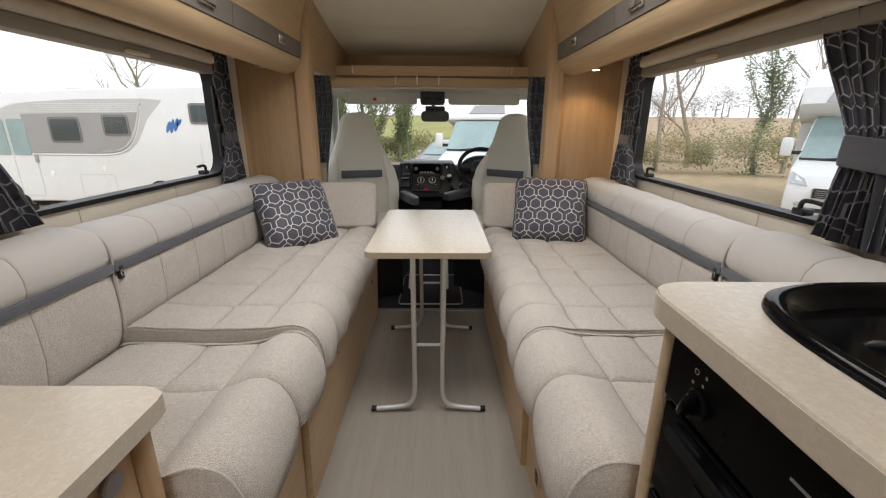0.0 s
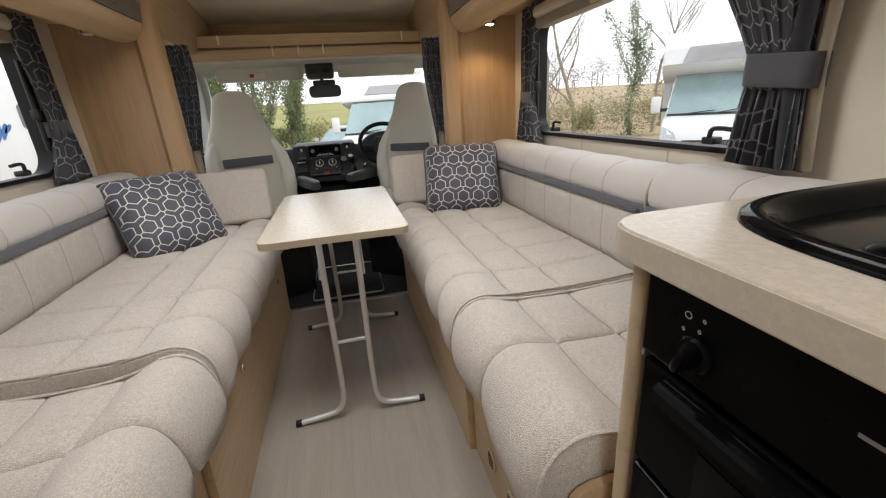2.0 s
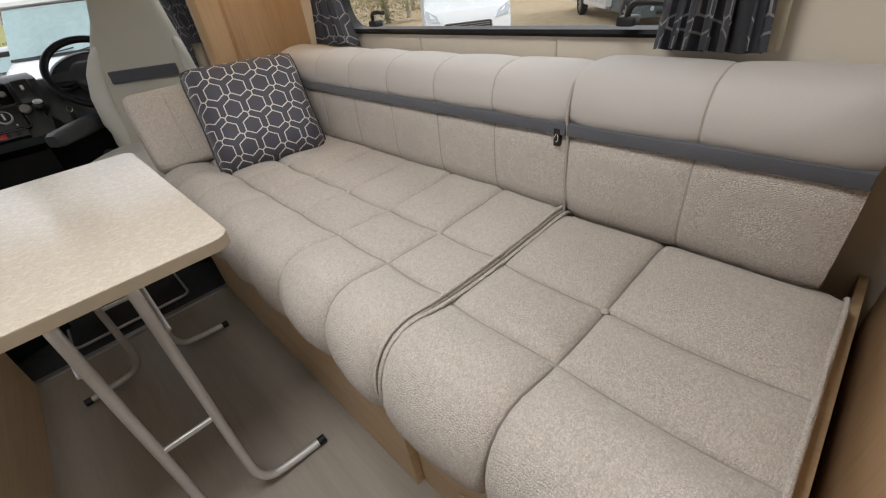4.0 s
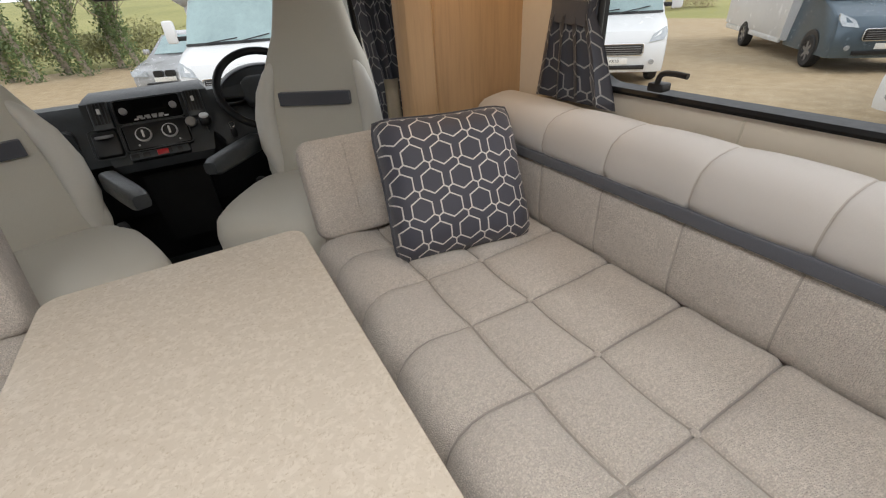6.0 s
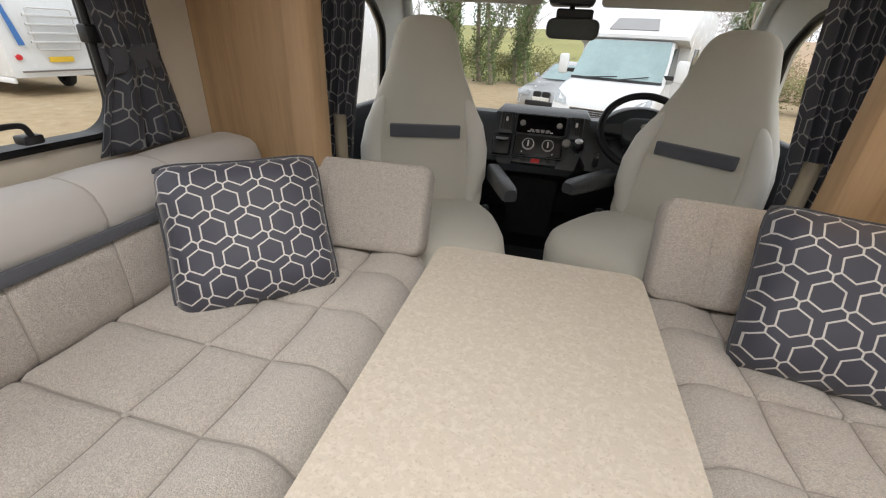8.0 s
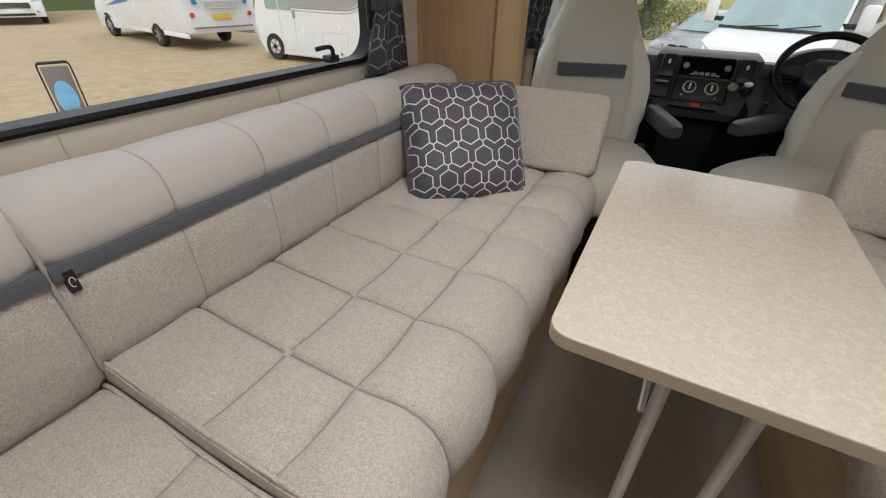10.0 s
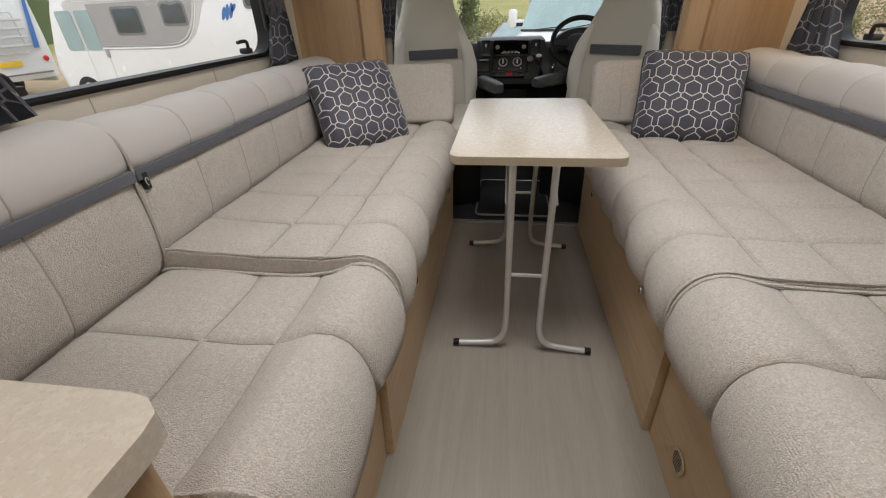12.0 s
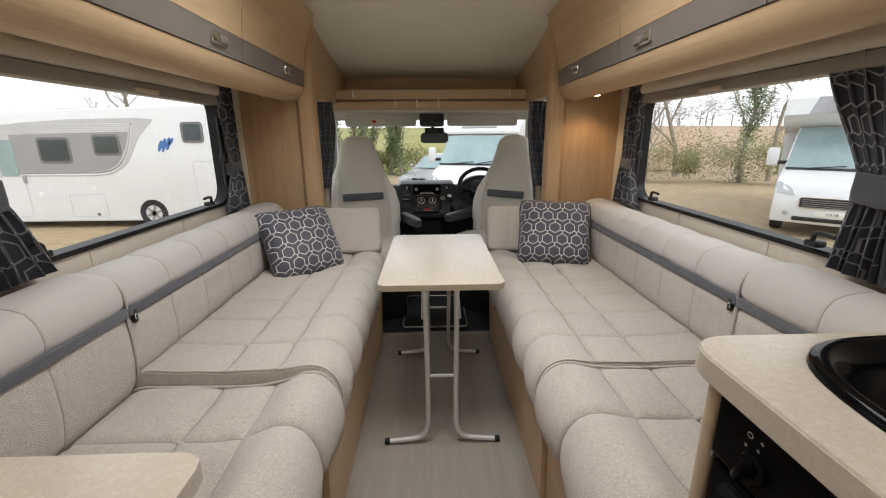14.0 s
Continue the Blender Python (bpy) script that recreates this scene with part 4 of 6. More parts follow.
# ---------------- kitchen ----------------
def kitchen():
    cx, cy, rx, ry = 0.785, 0.475, 0.318, 0.412

    def loop(k_, z):
        return [(cx + rx * k_ * math.copysign(abs(math.cos(w)) ** 0.45, math.cos(w)), cy + ry * k_ * math.copysign(abs(math.sin(w)) ** 0.45, math.sin(w)), z) for w in (2 * math.pi * i / 64 for i in range(64))]

    outer = [(0.405, -1.2), (0.39, -0.2), (0.385, 0.6), (0.386, 0.845), (0.389, 0.868), (0.397, 0.888), (0.412, 0.903), (0.432, 0.911), (0.456, 0.914), (0.75, 0.914), (1.105, 0.914), (1.105, -1.2)]
    n = len(outer)
    arms = sorted({round(2 * math.pi * i / 64, 6) for i in range(64)} | {round(math.atan2(y - cy, x - cx) % (2 * math.pi), 6) for x, y in outer})

    def to_edge(w):
        """Where the way w from the hob's middle meets the worktop's outline."""
        dx, dy = math.cos(w), math.sin(w)
        best = None
        for i in range(n):
            (ax, ay), (bx_, by_) = outer[i - 1], outer[i]
            ex, ey = bx_ - ax, by_ - ay
            det = ex * dy - ey * dx
            if abs(det) < 1e-9:
                continue
            t = (ex * (ay - cy) - ey * (ax - cx)) / det
            u = (dx * (ay - cy) - dy * (ax - cx)) / det
            if t > 0 and -1e-4 <= u <= 1 + 1e-4 and (best is None or t < best):
                best = t
        return cx + dx * best, cy + dy * best

    def to_hole(w):
        p_ = 2 / 0.45
        r = (abs(math.cos(w) / (rx * 0.95)) ** p_ + abs(math.sin(w) / (ry * 0.95)) ** p_) ** (-1 / p_)
        return cx + r * math.cos(w), cy + r * math.sin(w)

    rim_out, rim_in = [to_edge(w) for w in arms], [to_hole(w) for w in arms]
    bm = loft([[(x, y, z) for x, y in pts] for pts, z in ((rim_in, 0.903), (rim_out, 0.903), (rim_out, 0.939), ([(x + 0.003 * (cx - x), y + 0.003 * (cy - y)) for x, y in rim_out], 0.942), (rim_in, 0.942), (rim_in, 0.903))], caps=False)
    bmesh.ops.remove_doubles(bm, verts=bm.verts, dist=0.0001)
    top = solo("kitchen_worktop", bm, M["worktop"], "speckled beige stone-look kitchen worktop with rounded corner", "worktop", smooth=40)
    rim_line = []
    for i in range(1, 9):
        (ax, ay), (bx_, by_) = outer[i - 1], outer[min(i + 1, 9)]
        ex, ey = bx_ - ax, by_ - ay
        el = math.hypot(ex, ey)
        rim_line.append((outer[i][0], outer[i][1], -ey / el, ex / el))
    strip = loft([[(x + nx * o, y + ny * o, z) for o, z in ((0.0016, 0.905), (0.0016, 0.9385), (-0.002, 0.9385), (-0.002, 0.905))] for x, y, nx, ny in rim_line])
    part("edge_strip", strip, M["worktop_edge"], top, "laminate edge strip, darkened to taupe for shade", smooth=40)
    unit = thing("kitchen_unit", "pale oak kitchen cabinet with rounded corner post", "cabinet", (0.7, 0.3, 0))
    part("corner_post", prism_z(round_rect(0.403, 0.432, 0.841, 0.870, 0.013, 4), 0.0, 0.902), M["edging"], unit, "pale rounded post", smooth=40)
    part("end_panel", box(0.432, 1.10, 0.850, 0.868, 0, 0.902), M["oak"], unit)
    part("carcass", box(0.43, 1.10, -1.2, 0.15, 0.0, 0.902), M["oak"], unit)
    part("plinth", box(0.45, 1.10, 0.15, 0.84, 0.0, 0.28), M["oak"], unit)
    oven = thing("oven_and_grill", "built-in black oven with a rotary knob and glass doors", "oven", (0.6, 0.5, 0.28))
    part("casing", box(0.43, 1.0, 0.2, 0.836, 0.281, 0.87), M["black"], oven)
    fascia = part("fascia", box(0.402, 0.43, 0.2, 0.834, 0.792, 0.899, 0.004), M["ovenblack"], oven, "gloss black control panel")
    knob = part("knob", cyl((0.402, 0.753, 0.832), (-1, 0, 0), 0.021, 0.010, 24, 0.003), M["enamel"], fascia, smooth=40)
    m = pose(0.390, 0.753, 0.832, 20, 0, 0)
    bmk = bmesh.new()
    add_box(bmk, -0.014, 0.002, -0.006, 0.006, -0.021, 0.021, 0.005, 2, m)
    part("knob_grip", bmk, M["enamel"], fascia, smooth=40)
    bm = bmesh.new()
    loft([[(0.4012, 0.770 + a * r, 0.870 + b * r * 0.9) for a, b in ((math.cos(w), math.sin(w)) for w in (i * math.pi / 6 for i in range(12)))] for r in (0.0048, 0.0038)], caps=False, bm=bm)
    part("grill_symbol", bm, M["print_white"], fascia, "white printed symbol")
    for y, z in ((0.750, 0.872), (0.754, 0.858), (0.774, 0.852)):
        bm = loft([[(0.4012, y + a * r, z + b * r) for a, b in ((math.cos(w), math.sin(w)) for w in (i * math.pi / 6 for i in range(12)))] for r in (0.0022, 0.0014)], caps=False)
        part("dial_mark", bm, M["print_white"], fascia, "white printed mark")
    gdoor = part("grill_door", box(0.404, 0.43, 0.2, 0.83, 0.625, 0.782, 0.004), M["ovenglass"], oven, "black glass grill door")
    part("handle", prism_y([(0.404, 0.772), (0.391, 0.768), (0.388, 0.763), (0.390, 0.745), (0.404, 0.735)], 0.24, 0.793), M["ovenglass"], gdoor, "black full-width pull", smooth=30)
    part("inner_window", box(0.4028, 0.404, 0.30, 0.735, 0.640, 0.718), M["enamel"], gdoor, "dark inner window")
    part("hinge", box(0.4035, 0.412, 0.829, 0.834, 0.783, 0.791), M["alloy"], oven)
    odoor = part("oven_door", box(0.404, 0.43, 0.2, 0.83, 0.285, 0.615, 0.004), M["ovenglass"], oven, "black glass oven door")
    # bars in the maker's place, not lettered
    part("badge", box(0.4012, 0.402, 0.586, 0.614, 0.8515, 0.855), M["alloy"], gdoor, "small white badge")
    hob = thing("hob", "black enamel recessed hob bowl let into the worktop", "hob", (0.75, 0.45, 0.942))
    part("rim", loft([loop(k_, z) for k_, z in ((1.0, 0.9425), (0.997, 0.951), (0.975, 0.9565), (0.945, 0.954), (0.915, 0.944), (0.90, 0.925))], caps=False), M["enamel"], hob, smooth=60)
    part("bowl", loft([loop(k_, z) for k_, z in ((0.902, 0.928), (0.885, 0.90), (0.86, 0.888), (0.80, 0.884), (0.01, 0.883))], caps=True), M["enamel"], hob, "gloss black hob bowl", smooth=60)
    part("deck", loft([[(x, y, z) for x, y in round_rect(0.515 + e, 1.06 - e, 0.13 + e, 0.82 - e, 0.06, 6)] for z, e in ((0.885, 0.0), (0.900, 0.0), (0.905, 0.003), (0.906, 0.009))]), M["enamel"], hob, "raised gloss black burner deck", smooth=60)
    for bx_, by_ in ((0.66, 0.66), (0.90, 0.62), (0.66, 0.34), (0.90, 0.32)):
        burner = part("burner", cyl((bx_, by_, 0.883), (0, 0, 1), 0.042, 0.022, 24, 0.006), M["black"], hob, "black burner cap", smooth=40)
        part("cap", cyl((bx_, by_, 0.905), (0, 0, 1), 0.03, 0.008, 20, 0.003), M["enamel"], burner, smooth=40)
        for q in range(4):
            a = radians(45 + 90 * q)
            pts = [(bx_ + r * math.cos(a), by_ + r * math.sin(a), z) for r, z in ((0.118, 0.886), (0.112, 0.925), (0.085, 0.934), (0.035, 0.934))]
            part("pan_support", tube(smooth_path(pts, 4), 0.006, 8), M["black"], hob, smooth=60)
    return top


kitchen()

# low cabinet opposite the kitchen
lu = thing("low_cabinet", "low cabinet with speckled beige top and pale oak front", "cabinet", (-0.75, 0.5, 0))
part("top", prism_z([(-1.105, -0.5), (-0.40, -0.5), (-0.40, 0.87), (-0.405, 0.893), (-0.425, 0.908), (-0.45, 0.912), (-1.105, 0.912)], 0.712, 0.747), M["worktop"], lu, smooth=40)
part("corner_post", prism_z(round_rect(-0.46, -0.425, 0.845, 0.885, 0.015, 4), 0, 0.711), M["oak"], lu, smooth=40)
part("end_panel", box(-1.10, -0.46, 0.868, 0.885, 0, 0.711), M["oak"], lu)
d = part("door", box(-0.455, -0.437, 0.35, 0.842, 0.06, 0.705, 0.003), M["oak"], lu)
part("push_lock", cyl((-0.437, 0.79, 0.66), (1, 0, 0), 0.02, 0.012, 20, 0.003), M["alloy"], d, "satin metal push-button lock", smooth=40)
part("carcass", box(-1.10, -0.456, -0.5, 0.86, 0, 0.71), M["oak"], lu)


# ---------------- cab ----------------
solo("cab_floor", box(-0.98, 0.98, 2.812, 4.6, -0.07, -0.02), M["mat"], "dark grey carpeted cab floor", "floor", "structure")
solo("threshold_trim", box(-0.36, 0.36, 2.80, 2.83, -0.02, 0.008, 0.003), M["alloy"], "aluminium floor edge trim at the cab step", "trim", "structure")
mat_root = thing("cab_mat", "grey cab carpet mat with pale bound edge", "mat", (0, 3.3, -0.02))
part("carpet", prism_z(round_rect(-0.22, 0.22, 2.93, 3.5, 0.03), -0.019, -0.006), M["mat"], mat_root)
part("binding", tube([(x, y, -0.008) for x, y in round_rect(-0.222, 0.222, 2.928, 3.502, 0.03)], 0.006, 6, closed=True), M["silver"], mat_root, "pale bound edge", smooth=60)


def cab_seat(s, turn, at):
    root = thing("captain_chair", "high-backed beige cloth captain chair with slate band, swivelled rearwards", "chair", (*at, -0.02), "captain chairs")
    root.matrix_basis = pose(*at, -0.02, 0, 0, turn)
    M0 = root.matrix_basis.copy()

    def p(name, bm, mat, lab="", parent=None, smooth=55):
        bmesh.ops.transform(bm, matrix=M0, verts=bm.verts)
        return part(name, bm, mat, parent or root, lab, smooth)

    # local frame: the seat looks along -y
    rings = []
    for z, w, yb, th in ((0.50, 0.235, 0.20, 0.10), (0.56, 0.25, 0.215, 0.13), (0.68, 0.252, 0.235, 0.14), (0.80, 0.246, 0.255, 0.14), (0.90, 0.225, 0.27, 0.13), (0.99, 0.19, 0.283, 0.115), (1.08, 0.155, 0.295, 0.105), (1.17, 0.131, 0.305, 0.10), (1.22, 0.119, 0.310, 0.094), (1.25, 0.106, 0.314, 0.082), (1.272, 0.085, 0.317, 0.062), (1.285, 0.055, 0.319, 0.038), (1.289, 0.02, 0.32, 0.012)):
        n = 28
        ring = []
        for i in range(n):
            a = 2 * math.pi * i / n
            c, d = math.cos(a), math.sin(a)
            x = w * 1.07 * math.copysign(abs(c) ** (0.55 if z < 1.05 else 0.68), c)
            y = yb + th / 2 * math.copysign(abs(d) ** 0.6, d)
            if d < 0 and z < 1.0:
                y -= 0.03 * max(0, (abs(x) / w - 0.62) / 0.38) ** 1.2 * (1 if z < 0.9 else 0.4)
            ring.append((x, y, z))
        rings.append(ring)
    bk = p("backrest", loft(rings), M["cabcloth"])
    p("band", box(-0.15, 0.15, 0.172, 0.20, 0.825, 0.877, 0.004), M["band"], "slate grey band", bk, 40)
    for q in (-1, 1):
        rr = []
        for z, x0, y0, r in ((0.55, 0.20, 0.165, 0.03), (0.66, 0.215, 0.165, 0.045), (0.78, 0.215, 0.18, 0.045), (0.88, 0.20, 0.20, 0.038), (0.95, 0.178, 0.222, 0.025), (0.99, 0.16, 0.24, 0.008)):
            rr.append([(q * x0 * 1.07 + r * math.cos(a), y0 + r * 0.8 * math.sin(a), z) for a in (2 * math.pi * i / 14 for i in range(14))])
        p("side_bolster", loft(rr), M["cabside"], "side bolster, its cloth paled for rim light", bk)
    q0 = 1 if s < 0 else -1
    rings = []
    for z, k_ in ((0.375, 0.93), (0.40, 1.0), (0.48, 1.01), (0.53, 0.97), (0.553, 0.88), (0.562, 0.7)):
        rings.append([((q0 * 0.028) + 0.278 * k_ * math.copysign(abs(math.cos(a)) ** 0.6, math.cos(a)), -0.08 + 0.29 * k_ * math.copysign(abs(math.sin(a)) ** 0.6, math.sin(a)), z) for a in (2 * math.pi * i / 32 for i in range(32))])
    p("seat_cushion", loft(rings), M["cabcloth"])
    p("pedestal", box(-0.2, 0.2, -0.2, 0.24, 0.0, 0.37, 0.02), M["black"], "black seat pedestal", None, 40)
    q = 1 if s < 0 else -1
    arm = []
    for y, w, h in ((0.22, 0.022, 0.03), (0.18, 0.03, 0.038), (0.0, 0.032, 0.036), (-0.12, 0.031, 0.032), (-0.15, 0.024, 0.022)):
        arm.append([(q * 0.315 + a, y, 0.675 + (0.22 - y) * 0.02 + b) for a, b in round_rect(-w, w, -h, h, min(w, h) * 0.6, 3)])
    p("armrest", loft(arm), M["armgrey"], "charcoal padded armrest")
    p("belt_buckle", box(q * 0.255, q * 0.285, 0.05, 0.09, 0.42, 0.56, 0.008), M["black"], "black belt buckle", None, 40)
    return root


cab_seat(-1, 20, (-0.455, 3.23))
cab_seat(1, -36, (0.445, 3.325))


solo("cab_bulkhead", box(-0.98, 0.98, 4.18, 4.24, -0.07, 0.5), M["black"], "black cab bulkhead behind the pedals", "wall", "structure")


def dashboard():
    root = thing("dashboard", "charcoal van dashboard with centre console, vents and radio", "dashboard", (0, 3.95, 0))
    top = [(3.86, 0.62), (3.88, 0.70), (3.93, 0.80), (3.99, 0.845), (4.15, 0.838), (4.6, 0.745), (4.6, 0.60), (4.0, 0.60)]
    part("fascia", prism_x(top, -0.98, 0.98), M["dash"], root, smooth=30)
    # black here paints the shadow under the dash
    part("knee_panel", prism_x([(4.06, 0.30), (4.0, 0.598), (4.55, 0.598), (4.55, 0.30)], -0.97, 0.97), M["black"], root, "lower dash in the footwell, blackened for shadow")

    def row(w, y0, y1, z):
        return [(-0.05 - w, y0, z), (-0.05 + w, y0, z), (-0.05 + w, y1, z), (-0.05 - w, y1, z)]

    con = part("centre_console", loft([row(0.22, 3.95, 4.12, 0.878), row(0.235, 3.915, 4.12, 0.862), row(0.225, 3.845, 4.1, 0.762), row(0.19, 3.765, 4.1, 0.635), row(0.17, 3.77, 4.1, 0.60)]), M["consolegrey"], root, smooth=30)
    # black again for the shadow below the console
    part("lower_console", loft([row(0.165, 3.80, 4.1, 0.599), row(0.13, 3.87, 4.1, 0.55), row(0.12, 3.90, 4.1, 0.2)]), M["black"], root, "lower console, blackened for shadow", smooth=30)
    m = pose(-0.05, 3.838, 0.761, -33, 0, 0)

    def on(name, bm, mat, lab="", parent=con, smooth=40):
        bmesh.ops.transform(bm, matrix=m, verts=bm.verts)
        return part(name, bm, mat, parent, lab, smooth)

    radio = on("radio", box(-0.115, 0.115, -0.022, 0.0, 0.015, 0.105, 0.006), M["enamel"], "gloss black radio")
    on("display", box(-0.055, 0.055, -0.024, -0.02, 0.055, 0.092, 0.002), M["ovenglass"], "dark display", radio)
    for x in (-0.09, 0.09):
        on("radio_knob", cyl((x, -0.022, 0.06), (0, -1, 0), 0.014, 0.014, 18, 0.002), M["alloy"], "grey knob", radio)
    for i in range(4):
        on("preset", box(-0.05 + 0.026 * i, -0.03 + 0.026 * i, -0.025, -0.021, 0.026, 0.036, 0.001), M["alloy"], "", radio)
    clim = on("climate_panel", box(-0.115, 0.115, -0.022, 0.0, -0.10, 0.008, 0.006), M["black"], "black heater panel")
    for x in (-0.048, 0.048):
        dial = on("dial", cyl((x, -0.022, -0.045), (0, -1, 0), 0.030, 0.012, 24, 0.003), M["dialring"], "pale-ringed dial", clim)
        on("dial_face", cyl((x, -0.034, -0.045), (0, -1, 0), 0.0245, 0.004, 24, 0.001), M["black"], "", clim)
        on("pointer", box(x - 0.004, x + 0.004, -0.044, -0.036, -0.060, -0.030, 0.002), M["print_white"], "white pointer", clim)
    sw = on("switch_strip", box(-0.12, 0.10, -0.03, -0.004, -0.145, -0.112, 0.005), M["dash"], "switch strip")
    on("hazard_switch", box(-0.022, 0.02, -0.034, -0.028, -0.14, -0.118, 0.003), M["red"], "red hazard switch", sw)
    for s in (-1, 1):
        v = on("vent", box(s * 0.135, s * 0.205, -0.026, 0.02, 0.0, 0.118, 0.01), M["consolegrey"], "square air vent")
        on("vent_mouth", box(s * 0.142, s * 0.198, -0.0275, -0.019, 0.022, 0.109, 0.002), M["black"], "", v)
        for i in range(4):
            on("vane", box(s * (0.148 + 0.012 * i), s * (0.152 + 0.012 * i), -0.031, -0.027, 0.024, 0.107), M["dash"], "", v)
        on("thumb_wheel", box(s * 0.164, s * 0.176, -0.036, -0.026, 0.062, 0.084, 0.003), M["print_white"], "pale vent tab", v)
    cup = on("cup_holder", box(-0.225, -0.135, -0.03, 0.02, -0.11, -0.005, 0.012), M["black"], "black cup holder")
    on("cup_rim", cyl((-0.18, -0.03, -0.035), (0, -0.5, 1), 0.032, 0.01, 20, 0.002), M["alloy"], "", cup)
    on("back_plate", box(-0.12, 0.12, -0.0185, 0.0, -0.108, 0.112, 0.008), M["enamel"], "gloss black back plate")
    on("socket_ring", cyl((0.135, -0.012, -0.02), (0, -1, 0), 0.022, 0.014, 20, 0.004), M["alloy"], "silver-ringed switch")
    for i in range(5):
        on("switch", box(-0.115 + 0.04 * i + (0.008 if i > 1 else 0), -0.088 + 0.04 * i, -0.0325, -0.029, -0.138, -0.12, 0.002), M["black"], "", sw) if i != 2 else None
    for x in (-0.075, 0.075):
        on("dial_mark", cyl((x, -0.0225, -0.085), (0, -1, 0), 0.004, 0.002, 10), M["dialring"], "", clim)
    for x0, x1, z0, z1 in ((-0.122, 0.122, 0.010, 0.112), (-0.122, 0.122, -0.106, 0.004), (-0.232, -0.128, -0.118, 0.004)):
        on("surround", tube([(x, -0.021, z) for x, z in round_rect(x0, x1, z0, z1, 0.014, 4)], 0.0028, 6, closed=True), M["armgrey"], "satin grey surround")
    for i in range(6):
        on("radio_key", box(-0.062 + 0.022 * i, -0.046 + 0.022 * i, -0.0245, -0.021, 0.020, 0.026, 0.001), M["dialring"] if i in (0, 5) else M["alloy"], "", radio)
    part("glovebox_lid", loft([[(x, y, z) for x, z in round_rect(-0.86, -0.34, 0.645, 0.775, 0.03, 4)] for y in (3.868, 3.93)]), M["dash"], root, "charcoal glovebox lid", smooth=40)
    part("passenger_vent", box(-0.90, -0.78, 3.905, 3.95, 0.785, 0.835, 0.01), M["black"], root, smooth=40)
    gear = thing("gear_lever", "gear lever with pale ball knob on a black gaiter", "gear lever", (0.15, 3.80, 0.60))
    part("gaiter", cyl((0.14, 3.87, 0.63), (0, -0.6, 0.8), 0.055, 0.09, 16, 0.01, 0.018), M["black"], gear, smooth=50)
    part("shaft", tube([(0.14, 3.82, 0.69), (0.14, 3.79, 0.74)], 0.007, 8), M["chrome"], gear, smooth=60)
    part("ball", cyl((0.14, 3.79, 0.735), (0, -0.3, 1), 0.024, 0.042, 16, 0.010), M["black"], gear, smooth=70)
    part("ring", cyl((0.14, 3.778, 0.776), (0, -0.5, 1), 0.019, 0.004, 18, 0.001), M["silver"], gear, "silver cap ring", smooth=60)
    return root


dashboard()


def steering_wheel():
    root = thing("steering_wheel", "black leather steering wheel with plain hub", "steering wheel", (0.41, 3.775, 0.86))
    m = pose(0.41, 3.775, 0.852, 48, 0, 0)
    bm = tube([(0.188 * math.cos(a), 0.188 * math.sin(a), 0) for a in (2 * math.pi * i / 48 for i in range(48))], 0.0165, 10, closed=True)
    bmesh.ops.transform(bm, matrix=m, verts=bm.verts)
    part("rim", bm, M["rubber"], root, smooth=70)
    bm = loft([[(a, b * 0.95, z) for a, b in round_rect(-0.095 * k_, 0.095 * k_, -0.075 * k_, 0.07 * k_, 0.05 * k_, 5)] for z, k_ in ((-0.05, 0.9), (-0.01, 1.0), (0.008, 0.93), (0.014, 0.7))])
    bmesh.ops.transform(bm, matrix=m, verts=bm.verts)
    hub = part("hub", bm, M["dash"], root, smooth=60)
    bm = cyl((0, 0.01, 0.0145), (0, 0, 1), 0.018, 0.003, 18, 0.001)
    bmesh.ops.transform(bm, matrix=m, verts=bm.verts)
    part("emblem", bm, M["chrome"], hub, "plain chrome emblem", smooth=50)
    for a in (180, 0, 270):
        w = radians(a)
        bm = loft([[(r * math.cos(w) - q * math.sin(w), r * math.sin(w) + q * math.cos(w), z) for q, z in ((-h, -0.012), (h, -0.012), (h, 0.004), (-h, 0.004))] for r, h in ((0.08, 0.032), (0.14, 0.022), (0.19, 0.02))])
        bmesh.ops.transform(bm, matrix=m, verts=bm.verts)
        part("spoke", bm, M["dash"], root, smooth=40)
    bm = tube([(0, 0, -0.03), (0, -0.02, -0.25)], 0.05, 14)
    bmesh.ops.transform(bm, matrix=m, verts=bm.verts)
    part("column", bm, M["dash"], root, smooth=50)
    bino = loft([[(0.42 + 0.2 * k_ * math.cos(a), y, 0.80 + 0.135 * k_ * math.sin(a)) for a in (math.pi * i / 18 for i in range(19))] for y, k_ in ((3.93, 0.93), (3.915, 0.97), (3.925, 1.0), (4.0, 0.98), (4.14, 0.8))])
    part("instrument_hood", bino, M["dash"], root, smooth=40)


steering_wheel()

